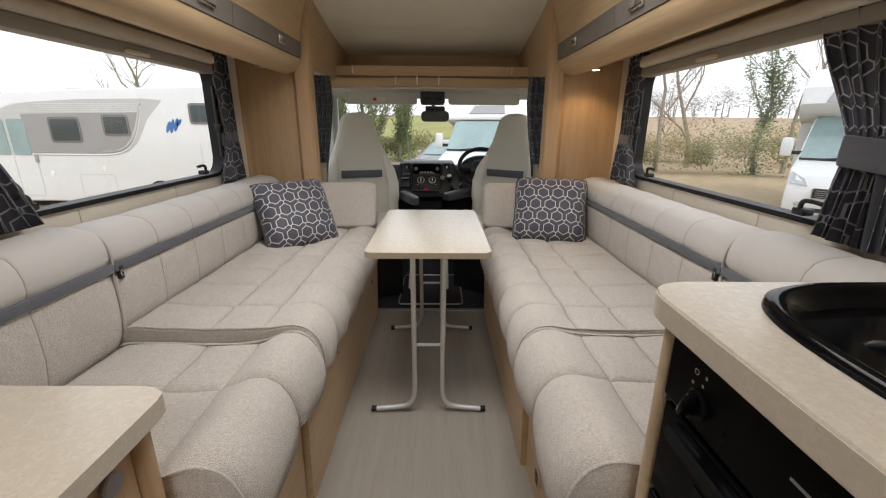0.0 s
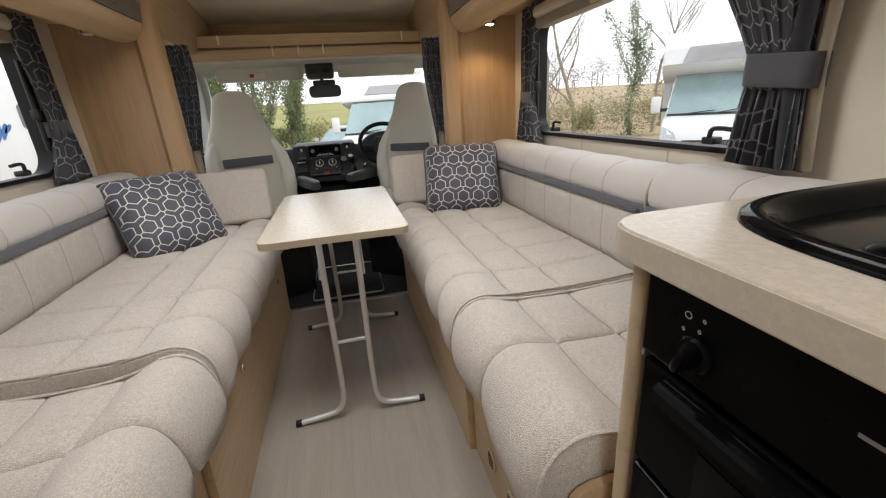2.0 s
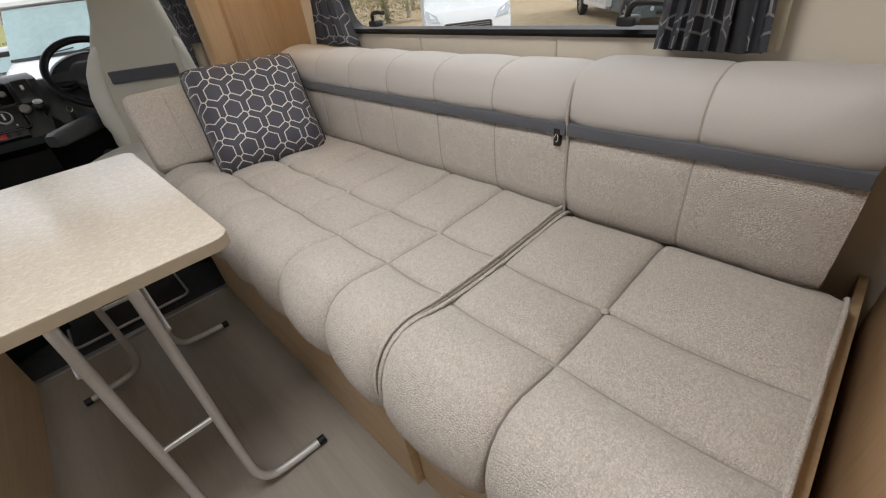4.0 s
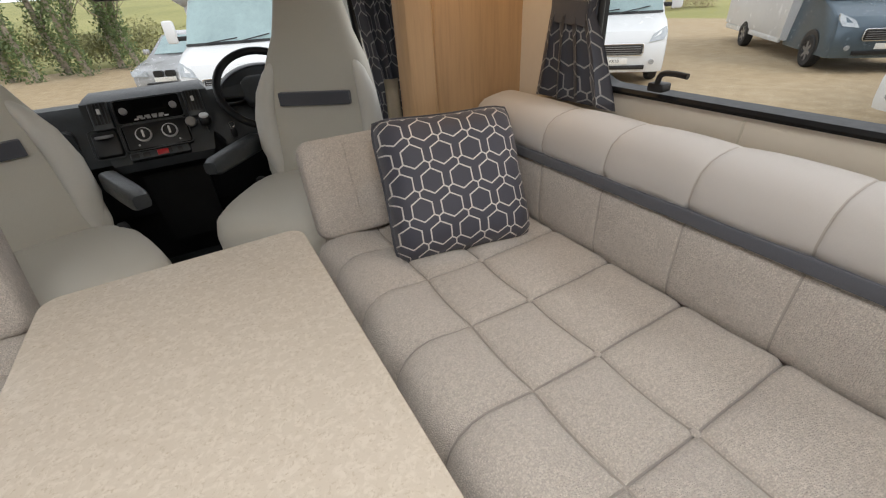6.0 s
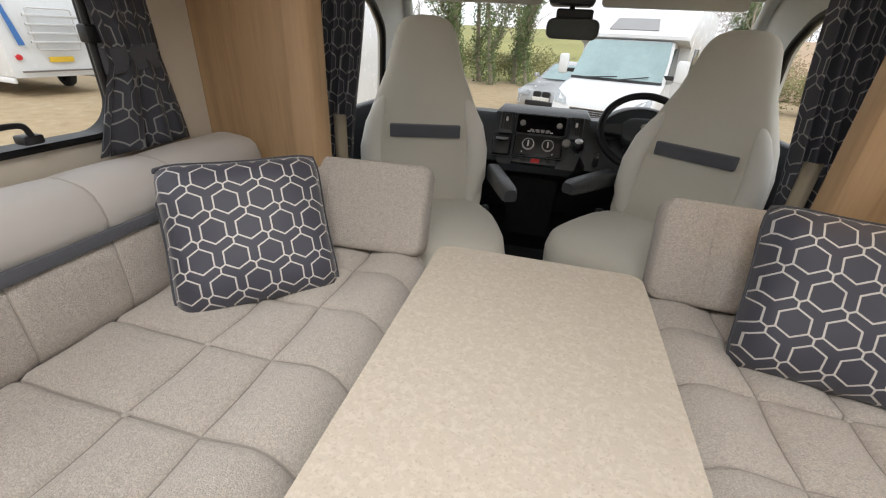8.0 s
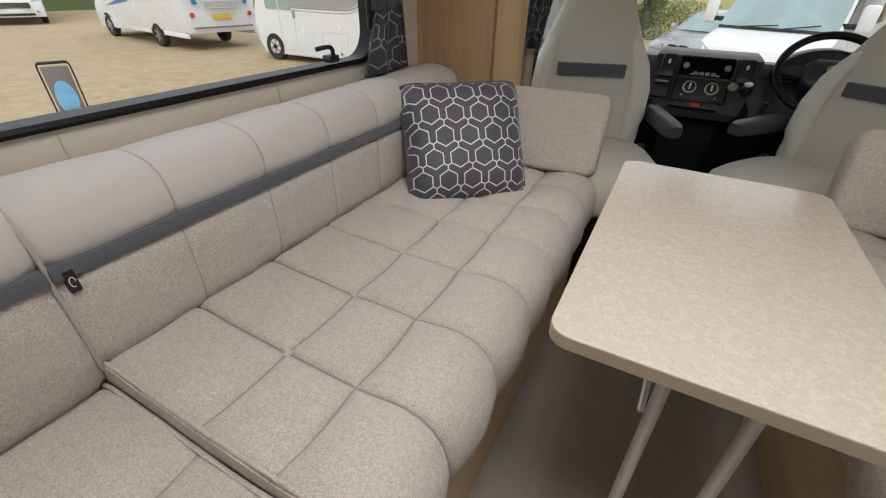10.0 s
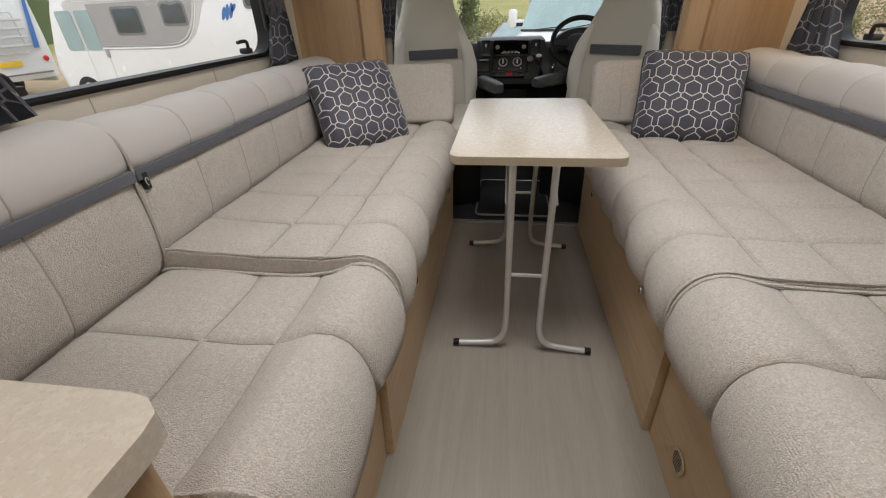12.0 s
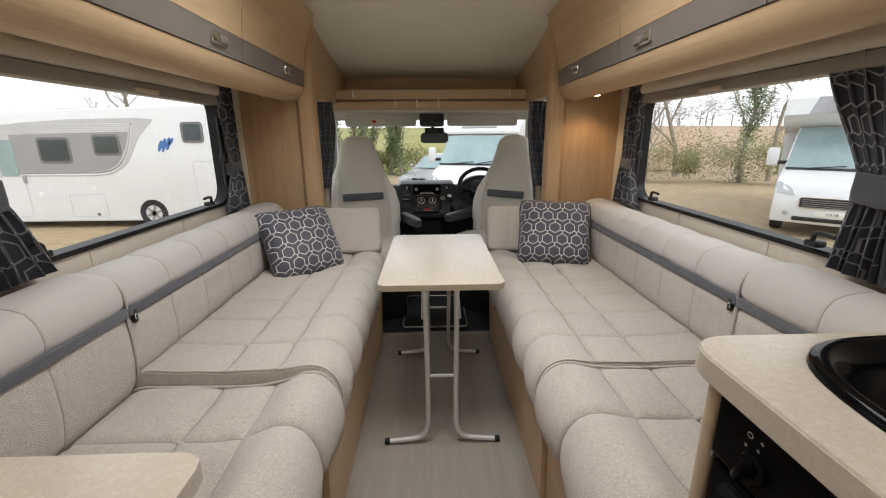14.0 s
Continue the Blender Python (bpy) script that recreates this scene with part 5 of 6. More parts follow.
# cab shell: roof lining, sides, pillars, doors
solo("cab_roof_lining", prism_x([(3.60, 1.44), (3.66, 1.445), (3.95, 1.435), (4.12, 1.40), (4.14, 1.43), (3.95, 1.50), (3.66, 1.515), (3.625, 1.515)], -0.86, 0.86), M["cabgrey"], "pale grey cab roof lining", "ceiling", "structure", smooth=40)
for s in (-1, 1):
    edge_line = [(s * 0.985, 4.06, 0.86), (s * 0.95, 4.0, 1.10), (s * 0.92, 3.92, 1.21), (s * 0.915, 3.84, 1.28), (s * 0.91, 3.74, 1.33), (s * 0.90, 3.5, 1.37), (s * 0.89, 3.0, 1.38)]
    solo("cab_door_lining", box(s * 0.96, s * 1.0, 2.90, 4.4, -0.02, 0.86, 0.01), M["dash"], "charcoal cab door lining", "door", "structure")
    bm = tube(smooth_path([(s * 0.985, 4.6, 0.77), (s * 0.92, 4.35, 1.15), (s * 0.86, 4.08, 1.42), (s * 0.84, 3.85, 1.49)]), 0.035, 8)
    solo("windscreen_pillar", bm, M["cabgrey"], "pale grey windscreen pillar", "pillar", "structure", smooth=60)
    bm = tube(smooth_path(edge_line), 0.018, 8)
    solo("door_seal", bm, M["rubber"], "black rubber door seal", "door seal", "structure", smooth=60)
    top_line = [(s * 0.985, 4.56, 0.80), (s * 0.935, 4.36, 1.12), (s * 0.90, 4.22, 1.27), (s * 0.875, 4.12, 1.38), (s * 0.86, 4.0, 1.45), (s * 0.86, 3.6, 1.475), (s * 0.87, 3.0, 1.48)]
    bm = loft([[a, b, (b[0] + s * 0.03, b[1], b[2] + 0.02), (a[0] + s * 0.03, a[1], a[2])] for a, b in zip(smooth_path(edge_line, 4), smooth_path(top_line, 4))])
    solo("cab_side_lining", bm, M["cabgrey"], "pale grey lining round the cab door opening", "wall", "structure", smooth=60)
    bm = tube([(s * 0.985, 3.0, 0.86), (s * 0.90, 3.0, 1.48)], 0.05, 8)
    solo("door_pillar", bm, M["cabgrey"], "pale grey door pillar", "pillar", "structure", smooth=60)
    solo("wall_cab_rear", box(s * 0.72, s * 1.12, 2.893, 2.93, -0.02, 1.52), M["cabgrey"], "pale grey cab rear bulkhead", "wall", "structure")
    visor = thing("sun_visor", "pale grey sun visor folded up", "sun visor", (s * 0.42, 4.0, 1.4), "sun visors")
    part("flap", loft([[(x, 3.93 + y, 1.400 + z) for x, z in round_rect(min(s * 0.13, s * 0.72), max(s * 0.13, s * 0.72), -0.055, 0.05, 0.02, 3)] for y in (0.0, 0.022)]), M["cabgrey"], visor, smooth=40)
wind = thing("windscreen", "clear windscreen glass", "windscreen", (0, 4.3, 0.9), kind="structure")
bm = loft([[(-0.99, 4.61, 0.755), (0.99, 4.61, 0.755)], [(-0.86, 4.12, 1.43), (0.86, 4.12, 1.43)]], closed=False, caps=False)
if bm.faces[:] and (bm.faces.ensure_lookup_table() or True):
    bm.normal_update()
    if bm.faces[0].normal.y > 0:
        bmesh.ops.reverse_faces(bm, faces=bm.faces[:])
g = part("pane", bm, M["pane"], wind)
g.visible_shadow = False

mir = thing("rear_view_mirror", "black rear-view mirror with dash camera below a sensor box", "mirror", (0, 3.85, 1.4))
part("console", box(-0.10, 0.10, 3.82, 3.98, 1.34, 1.45, 0.02), M["dash"], mir, "charcoal roof console", smooth=40)
for x in (-0.045, 0.045):
    part("reading_lamp", box(x - 0.03, x + 0.03, 3.812, 3.822, 1.37, 1.40, 0.004), M["black"], mir)
part("stem", tube([(0.0, 3.9, 1.36), (0.02, 3.86, 1.27)], 0.012, 8), M["black"], mir, smooth=60)
part("housing", loft([[(0.02 + x, 3.83 + y, 1.25 + z) for x, z in round_rect(-0.115 * k_, 0.115 * k_, -0.042 * k_, 0.042 * k_, 0.03 * k_, 4)] for y, k_ in ((0, 0.96), (0.01, 1), (0.035, 0.9), (0.045, 0.6))]), M["black"], mir, smooth=50)
part("camera_box", box(-0.06, 0.10, 3.85, 3.89, 1.285, 1.33, 0.01), M["black"], mir, smooth=40)
bm = bmesh.new()
bm.faces.new([bm.verts.new((0.02 + x, 3.829, 1.25 + z)) for x, z in round_rect(-0.105, 0.105, -0.036, 0.036, 0.026, 4)])
part("glass", bm, M["darkglass"], mir)

# downlights under the lockers
for s in (-1, 1):
    root = thing("downlight", "small round warm downlight under the locker", "downlight", (s * 0.90, 2.70, 1.47), "downlights")
    part("ring", cyl((s * 0.90, 2.70, 1.472), (0, 0, 1), 0.03, 0.05, 20, 0.003), M["chrome"], root, smooth=40)
    part("lens", cyl((s * 0.90, 2.70, 1.470), (0, 0, 1), 0.02, 0.004, 16), M["lamp"] if s > 0 else M["print_white"], root)




# ---------------- small fittings ----------------
lab = thing("visor_label", "small white airbag warning label with red mark", "label", (-0.42, 3.928, 1.38))
part("sheet", box(-0.50, -0.39, 3.9262, 3.9288, 1.366, 1.402), M["plate"], lab)
part("mark", box(-0.495, -0.465, 3.9250, 3.9262, 1.372, 1.396), M["red"], lab)
solo("ceiling_trim", box(-0.66, 0.66, 2.60, 2.645, CEIL - 0.022, CEIL - 0.001, 0.005), M["ceiling"], "cream trim across the ceiling joint", "trim", "structure")
cl = thing("ceiling_light", "small white twin ceiling lamp", "lamp", (0.06, 2.5, CEIL - 0.03))
part("base", box(0.0, 0.16, 2.46, 2.54, CEIL - 0.014, CEIL - 0.001, 0.004), M["print_white"], cl, smooth=40)
for x in (0.04, 0.12):
    part("shade", cyl((x, 2.5, CEIL - 0.045), (0, 0, 1), 0.03, 0.031, 18, 0.006), M["print_white"], cl, smooth=50)
for s in (-1, 1):
    for y in (2.13, 1.62):
        solo("wall_joint", box(s * (HW - 0.0035), s * (HW - 0.0005), y - 0.002, y + 0.002, 0.60, 0.91), M["blind"], "fine joint line in the wall board", "trim", "structure")
    # seat belt webbing beside each captain chair
    belt = thing("seat_belt", "black seat belt webbing with buckle stalk", "seat belt", (s * 0.9, 3.0, 0.5), "seat belts")
    part("webbing", loft([[(s * 0.935, 3.06 + dy, z) for dy in (-0.022, 0.022)] + [(s * 0.932, 3.06 + dy, z) for dy in (0.022, -0.022)] for z in (1.25, 0.9, 0.3)]), M["black"], belt)
# key, stalks and handbrake round the wheel
stalk = thing("column_stalk", "black steering column stalk", "stalk", (0.3, 3.86, 0.8), "column stalks")
part("lever", tube([(0.38, 3.87, 0.80), (0.29, 3.84, 0.79), (0.22, 3.82, 0.795)], [0.008, 0.009, 0.012], 8), M["black"], stalk, smooth=60)
keyset = thing("ignition_key", "bunch of keys hanging in the ignition", "keys", (0.235, 3.8, 0.70))
part("fob", box(0.225, 0.25, 3.81, 3.825, 0.655, 0.70, 0.006), M["black"], keyset, smooth=40)
part("ring", tube([(0.237 + 0.012 * math.cos(a), 3.818, 0.712 + 0.012 * math.sin(a)) for a in (2 * math.pi * i / 14 for i in range(14))], 0.0015, 5, closed=True), M["chrome"], keyset, smooth=60)
# ---------------- outside: vehicles ----------------
GZ = -0.8


def vehicle_root(name, label, category, x, y, turn):
    root = new(name)
    root.matrix_basis = pose(x, y, GZ, 0, 0, turn)
    tagged(root, label, category, "parked vehicles")

    def add(nm, bm, mat, lab="", parent=None, smooth=40):
        bmesh.ops.transform(bm, matrix=root.matrix_basis, verts=bm.verts)
        return part(nm, bm, mat, parent or root, lab, smooth)

    return root, add


def panel(corners, lift, thick=0.01):
    """A thin four-cornered plate lying proud of a slope."""
    P = [Vector(c) for c in corners]
    n = (P[1] - P[0]).cross(P[3] - P[0]).normalized()
    return loft([[p + n * lift for p in P], [p + n * (lift - thick) for p in P]])


def wheel(add, x, y, r=0.34):
    s = 1 if x > 0 else -1
    bm = bmesh.new()
    prof = ((r * 0.62, 0.0), (r * 0.72, 0.012), (r * 0.93, 0.008), (r, -0.03), (r, -0.17), (r * 0.9, -0.2), (r * 0.5, -0.2))
    loft([[(x + s * dx, y + q * math.cos(a), r + q * math.sin(a)) for a in (2 * math.pi * i / 28 for i in range(28))] for q, dx in prof], caps=False, bm=bm)
    tyre = add("tyre", bm, M["tyre"])
    rim = add("rim", loft([[(x + s * dx, y + q * math.cos(a), r + q * math.sin(a)) for a in (2 * math.pi * i / 28 for i in range(28))] for q, dx in ((r * 0.64, 0.004), (r * 0.58, 0.006), (r * 0.54, -0.03), (r * 0.5, -0.05), (0.01, -0.05))], caps=False), M["black"], "", tyre)
    for i in range(6):
        a = 2 * math.pi * i / 6 + 0.3
        d, e = Vector((0, math.cos(a), math.sin(a))), Vector((0, -math.sin(a), math.cos(a)))
        c = Vector((x + s * 0.002, y, r))
        add("spoke", loft([[c + d * q + e * w + Vector((s * o, 0, 0)) for w, o in ((-h, 0), (h, 0), (h, -0.02), (-h, -0.02))] for q, h in ((0.0, 0.045), (r * 0.3, 0.03), (r * 0.6, 0.025))]), M["alloy"], "", tyre)
    arch = add("wheel_arch", loft([[(x - s * dx, y + (r + 0.07) * math.cos(a), r + 0.02 + (r + 0.07) * math.sin(a)) for a in (math.pi * i / 20 for i in range(21))] for dx in (0.012, 0.22)]), M["black"], "black wheel arch")
    return tyre


def lettering(text, size, m, mat, parent, name="lettering"):
    cu = bpy.data.curves.new(name, "FONT")
    cu.body, cu.size, cu.align_x, cu.align_y, cu.extrude = text, size, "CENTER", "CENTER", 0.001
    tmp = new("tmp", cu)
    me = bpy.data.meshes.new_from_object(tmp.evaluated_get(bpy.context.evaluated_depsgraph_get()))
    bpy.data.objects.remove(tmp)
    bm = bmesh.new()
    bm.from_mesh(me)
    bmesh.ops.transform(bm, matrix=m, verts=bm.verts)
    return part(name, bm, mat, parent)


def cab_front(root, add, paint, w=0.98, tall=0.0):
    """Van nose: bonnet, windscreen, lamps, grille, bumper, plate, mirrors, wipers."""
    prof = [(0.04, 0.30), (0.0, 0.42), (0.0, 0.66), (0.05, 0.90), (0.16, 1.06), (0.5, 1.22), (0.88, 1.32), (1.25, 1.75 + tall / 2), (1.56, 2.10 + tall), (2.35, 2.12 + tall), (2.35, 0.32)]
    rings = []
    for x, k_, yo in ((-w, 0.93, 0.16), (-w * 0.97, 0.97, 0.08), (-w * 0.85, 1.0, 0.025), (-w * 0.5, 1.0, 0.0), (0, 1.0, -0.02), (w * 0.5, 1.0, 0.0), (w * 0.85, 1.0, 0.025), (w * 0.97, 0.97, 0.08), (w, 0.93, 0.16)):
        rings.append([(x * (1 - 0.10 * max(0, (z - 1.2) / 0.9)), y + yo * max(0, 1 - y / 2.0), 0.3 + (z - 0.3) * (1 - (1 - k_) * 0.25)) for y, z in prof])
    cab = add("cab", loft(rings), paint, "", None, 30)
    def slope(rows):
        out_ = []
        for y, z, half in rows:
            out_.append([(x * (1 - 0.10 * max(0, (z - 1.2) / 0.9)), y + yo * max(0, 1 - y / 2.0) - 0.03, z) for x, yo in ((-half, 0.03), (-0.5, 0.0), (0, -0.02), (0.5, 0.0), (half, 0.03))])
        return loft(out_, closed=False, caps=False)

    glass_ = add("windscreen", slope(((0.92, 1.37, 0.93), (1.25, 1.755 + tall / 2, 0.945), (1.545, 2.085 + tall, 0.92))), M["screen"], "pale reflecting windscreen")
    add("screen_surround", slope(((0.885, 1.325, 0.935), (0.925, 1.375, 0.94))), M["black"], "black windscreen edge")
    for a, b in (((-0.55, 0.84, 1.36), (0.05, 0.875, 1.42)), ((0.1, 0.83, 1.36), (0.65, 0.92, 1.45))):
        add("wiper", tube([a, b], 0.011, 6), M["black"])
    for s in (-1, 1):
        add("headlamp", loft([[(s * x, y, z) for x, y, z in ((0.62, 0.028, 0.86), (0.90, 0.075, 0.90), (0.955, 0.16, 1.02), (0.93, 0.24, 1.12), (0.70, 0.10, 1.0))], [(s * x, y + 0.05, z) for x, y, z in ((0.62, 0.028, 0.86), (0.90, 0.075, 0.90), (0.955, 0.16, 1.02), (0.93, 0.24, 1.12), (0.70, 0.10, 1.0))]]), M["headlamp"], "clear swept headlamp")
        arm = add("mirror", box(s * 1.08, s * 1.30, 1.02, 1.12, 1.38, 1.78, 0.05), paint, "tall door mirror")
        add("mirror_arm", box(s * 0.90, s * 1.10, 1.05, 1.10, 1.42, 1.50, 0.01), M["black"], "", arm)
        add("side_window", loft([[(s * 0.965, 1.15, 1.32), (s * 0.965, 2.2, 1.32), (s * 0.915, 2.2, 1.98), (s * 0.92, 1.65, 1.98), (s * 0.94, 1.3, 1.6)], [(s * 0.93, 1.15, 1.32), (s * 0.93, 2.2, 1.32), (s * 0.89, 2.2, 1.98), (s * 0.89, 1.65, 1.98), (s * 0.9, 1.3, 1.6)]]), M["darkglass"], "tinted side glass")
        add("fog_lamp", cyl((s * 0.72, 0.0, 0.5), (0, -1, 0), 0.05, 0.03, 16, 0.006), M["headlamp"])
    gr = add("grille", box(-0.52, 0.52, -0.035, 0.03, 0.64, 0.83, 0.03), M["black"], "black slatted grille")
    for i in range(4):
        add("grille_bar", box(-0.48, 0.48, -0.043, -0.033, 0.665 + 0.04 * i, 0.675 + 0.04 * i, 0.002), M["alloy"], "", gr)
    add("grille_surround", tube([(x, -0.034, z) for x, z in round_rect(-0.53, 0.53, 0.63, 0.84, 0.04, 4)], 0.012, 6, closed=True), M["chrome"], "", gr)
    add("bumper_intake", box(-0.6, 0.6, -0.03, 0.02, 0.36, 0.44, 0.01), M["black"])
    pl = add("number_plate", box(-0.26, 0.26, -0.036, -0.015, 0.47, 0.58, 0.004), M["plate"], "white number plate")
    return cab, pl


def motorhome(x, y, turn, label, length=6.9, roof=2.85, cab="white", luton=False, side=None, text=""):
    root, add = vehicle_root("motorhome", label, "motorhome", x, y, turn)
    _, pl = cab_front(root, add, M[cab], 0.98, 0.12 if luton else 0.0)
    if text:
        lettering(text, 0.085, root.matrix_basis @ pose(0, -0.0375, 0.525, 90, 0, 0), M["black"], root, "plate_lettering")
    if luton:
        prof = [(2.2, 0.42), (2.05, 2.1), (1.42, 2.26), (1.15, 2.33), (1.0, 2.47), (1.1, 2.80), (1.6, roof - 0.03), (2.4, roof), (length, roof), (length + 0.05, 1.5), (length, 0.5)]
    else:
        prof = [(2.2, 0.42), (2.05, 2.0), (1.50, 2.14), (1.50, 2.2), (1.95, 2.52), (2.6, roof - 0.03), (3.2, roof), (length, roof), (length + 0.05, 1.5), (length, 0.5)]
    hw = 1.13
    bm = loft([[(xx, yy, 1.6 + (zz - 1.6) * k_) for yy, zz in prof] for xx, k_ in ((-hw, 0.95), (-hw * 0.985, 0.985), (-hw * 0.93, 1.0), (0, 1.01), (hw * 0.93, 1.0), (hw * 0.985, 0.985), (hw, 0.95))])
    add("body", bm, M["white"], "white coachbuilt body", None, 30)
    if luton:
        add("front_rooflight", panel([(-0.5, 1.02, 2.50), (0.5, 1.02, 2.50), (0.42, 1.12, 2.79), (-0.42, 1.12, 2.79)], 0.03, 0.02), M["vangrey"], "grey overcab window")
        add("overcab_panel", panel([(-0.72, 1.0, 2.48), (0.72, 1.0, 2.48), (0.6, 1.11, 2.82), (-0.6, 1.11, 2.82)], 0.012), M["alloy"])
    else:
        add("front_rooflight", panel([(-0.5, 1.62, 2.28), (0.5, 1.62, 2.28), (0.42, 1.92, 2.5), (-0.42, 1.92, 2.5)], 0.03, 0.03), M["vangrey"], "grey cab rooflight")
    for s in (-1, 1):
        for yy in (0.98, length - 1.95):
            wheel(add, s * (0.99 if yy < 2 else 1.14), yy)
        if side is None:
            for a, b in ((2.7, 3.6), (4.4, 5.6)):
                add("side_window", box(s * 1.10, s * 1.14, a, b, 1.45, 2.0, 0.04), M["darkglass"], "tinted side window")
        add("skirt", box(s * 1.05, s * 1.125, 2.3, length - 0.1, 0.36, 0.5, 0.02), M["white"])
    if side:
        side(add)
    return root


def coach(x, y, turn):
    """Full-width integrated motorhome: one white shell, grey flash, door, hatches, emblem."""
    root, add = vehicle_root("motorhome", "white integrated motorhome with long grey flash along its side", "motorhome", x, y, turn)
    prof = [(0.50, 0.16), (0.26, 0.45), (0.22, 0.85), (0.30, 1.20), (0.62, 2.0), (0.86, 2.42), (1.25, 2.62), (3.0, 2.72), (6.0, 2.80), (6.85, 2.80), (6.95, 2.6), (6.97, 1.5), (6.9, 0.16)]
    hw = 1.13
    add("body", loft([[(xx, yy + yo * max(0, 1 - yy / 2.2), 1.6 + (zz - 1.6) * k_) for yy, zz in prof] for xx, k_, yo in ((-hw, 0.955, 0.28), (-hw * 0.985, 0.985, 0.14), (-hw * 0.93, 1.0, 0.05), (0, 1.01, 0), (hw * 0.93, 1.0, 0.05), (hw * 0.985, 0.985, 0.14), (hw, 0.955, 0.28))]), M["white"], "white full-width body", None, 30)
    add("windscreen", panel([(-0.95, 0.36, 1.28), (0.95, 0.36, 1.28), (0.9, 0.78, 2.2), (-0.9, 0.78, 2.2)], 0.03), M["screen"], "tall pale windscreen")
    s = 1.131
    flash = [(1.2, 1.24), (3.4, 1.23), (3.8, 1.26), (4.05, 1.34), (4.28, 1.52), (4.45, 1.78), (4.62, 2.08), (5.03, 2.49), (4.6, 2.52), (3.2, 2.50), (2.0, 2.43), (1.5, 2.35), (1.15, 2.2)]
    fl = add("flash", loft([[(s + d_, a, b) for a, b in flash] for d_ in (-0.02, 0.004)]), M["flashpale"], "silver grey flash")
    inner = [(1.75, 1.33), (3.3, 1.33), (3.75, 1.36), (3.98, 1.46), (4.15, 1.63), (4.3, 1.9), (4.42, 2.22), (1.75, 2.17)]
    add("flash_panel", loft([[(s + d_, a, b) for a, b in inner] for d_ in (0.0, 0.009)]), M["vangrey"], "", fl)
    for off, mat in ((0.0, "vangrey"), (-0.05, "white")):
        add("flash_line", tube(smooth_path([(s + 0.007, a, b + off) for a, b in ((1.8, 1.32), (3.3, 1.315), (3.78, 1.345), (4.04, 1.45), (4.22, 1.63), (4.36, 1.88), (4.47, 2.2), (4.52, 2.42))], 4), 0.016, 6), M[mat], "", fl)
    for i in range(5):
        add("pinstripe", box(s + 0.008, s + 0.012, 1.45 + 0.02 * i, 4.42 + 0.02 * i, 2.225 + 0.042 * i, 2.238 + 0.042 * i), M["white"], "", fl)
    for a, b, c_, d_ in ((2.33, 3.06, 1.53, 2.11), (3.57, 4.19, 1.69, 2.17), (5.60, 6.10, 1.97, 2.43)):
        w_ = add("side_window", loft([[(s + q, yy, zz) for yy, zz in round_rect(a, b, c_, d_, 0.08, 4)] for q in (0.005, 0.018)]), M["smoke"], "smoked side window")
        add("pane", loft([[(s + q, yy, zz) for yy, zz in round_rect(a + 0.05, b - 0.05, c_ + 0.05, d_ - 0.05, 0.05, 4)] for q in (0.017, 0.021)]), M["darkglass"], "", w_)
    for a, b in ((0.88, 1.30), (1.38, 1.78)):
        add("cab_window", loft([[(s + q, yy, zz) for yy, zz in round_rect(a, b, 1.25, 2.06, 0.06, 4)] for q in (0.0, 0.016)]), M["screen"], "pale cab door window")
    for q, r, lift in ((-0.12, 0.13, 0.0), (-0.03, 0.16, 0.02), (0.07, 0.15, 0.05), (0.14, 0.08, 0.1)):
        add("emblem", loft([[(s + e, 5.20 + q + 0.045 * math.cos(t) + 0.05 * math.sin(t), 1.90 + lift + r * math.sin(t)) for t in (2 * math.pi * i / 14 for i in range(14))] for e in (0.0, 0.006)]), M["blue"], "blue emblem stroke")
    for a, b, c_, d_ in ((2.78, 3.60, 0.28, 0.80), (5.75, 6.3, 0.5, 1.55)):
        add("hatch", tube([(s, yy, zz) for yy, zz in round_rect(a, b, c_, d_, 0.04, 4)], 0.006, 5, closed=True), M["flashpale"], "hatch outline")
    add("door_handle", box(s, s + 0.03, 1.83, 1.91, 1.08, 1.27, 0.01), M["vangrey"])
    add("cap", cyl((s, 3.40, 0.955), (1, 0, 0), 0.055, 0.015, 16, 0.004), M["plate"])
    add("vent", cyl((s, 3.37, 0.33), (1, 0, 0), 0.04, 0.012, 16, 0.003), M["greyband"])
    add("refuse_flap", box(s - 0.005, s + 0.012, 2.1, 2.2, 0.74, 0.88, 0.006), M["plate"])
    add("door_line", tube([(s, yy, zz) for yy, zz in round_rect(1.34, 1.86, 0.30, 2.14, 0.08, 4)], 0.007, 5, closed=True), M["flashpale"], "door outline")
    add("lower_rail", box(s - 0.01, s + 0.006, 0.55, 6.85, 0.17, 0.20, 0.004), M["flashpale"], "pale rail along the skirt")
    add("roof_box", box(-0.3, 0.3, 2.2, 3.2, 2.70, 2.80, 0.03), M["flashpale"], "low grey roof light")
    for yy in (1.0, 4.66):
        wheel(add, 1.14, yy, 0.34)
        wheel(add, -1.14, yy, 0.34)
    return root


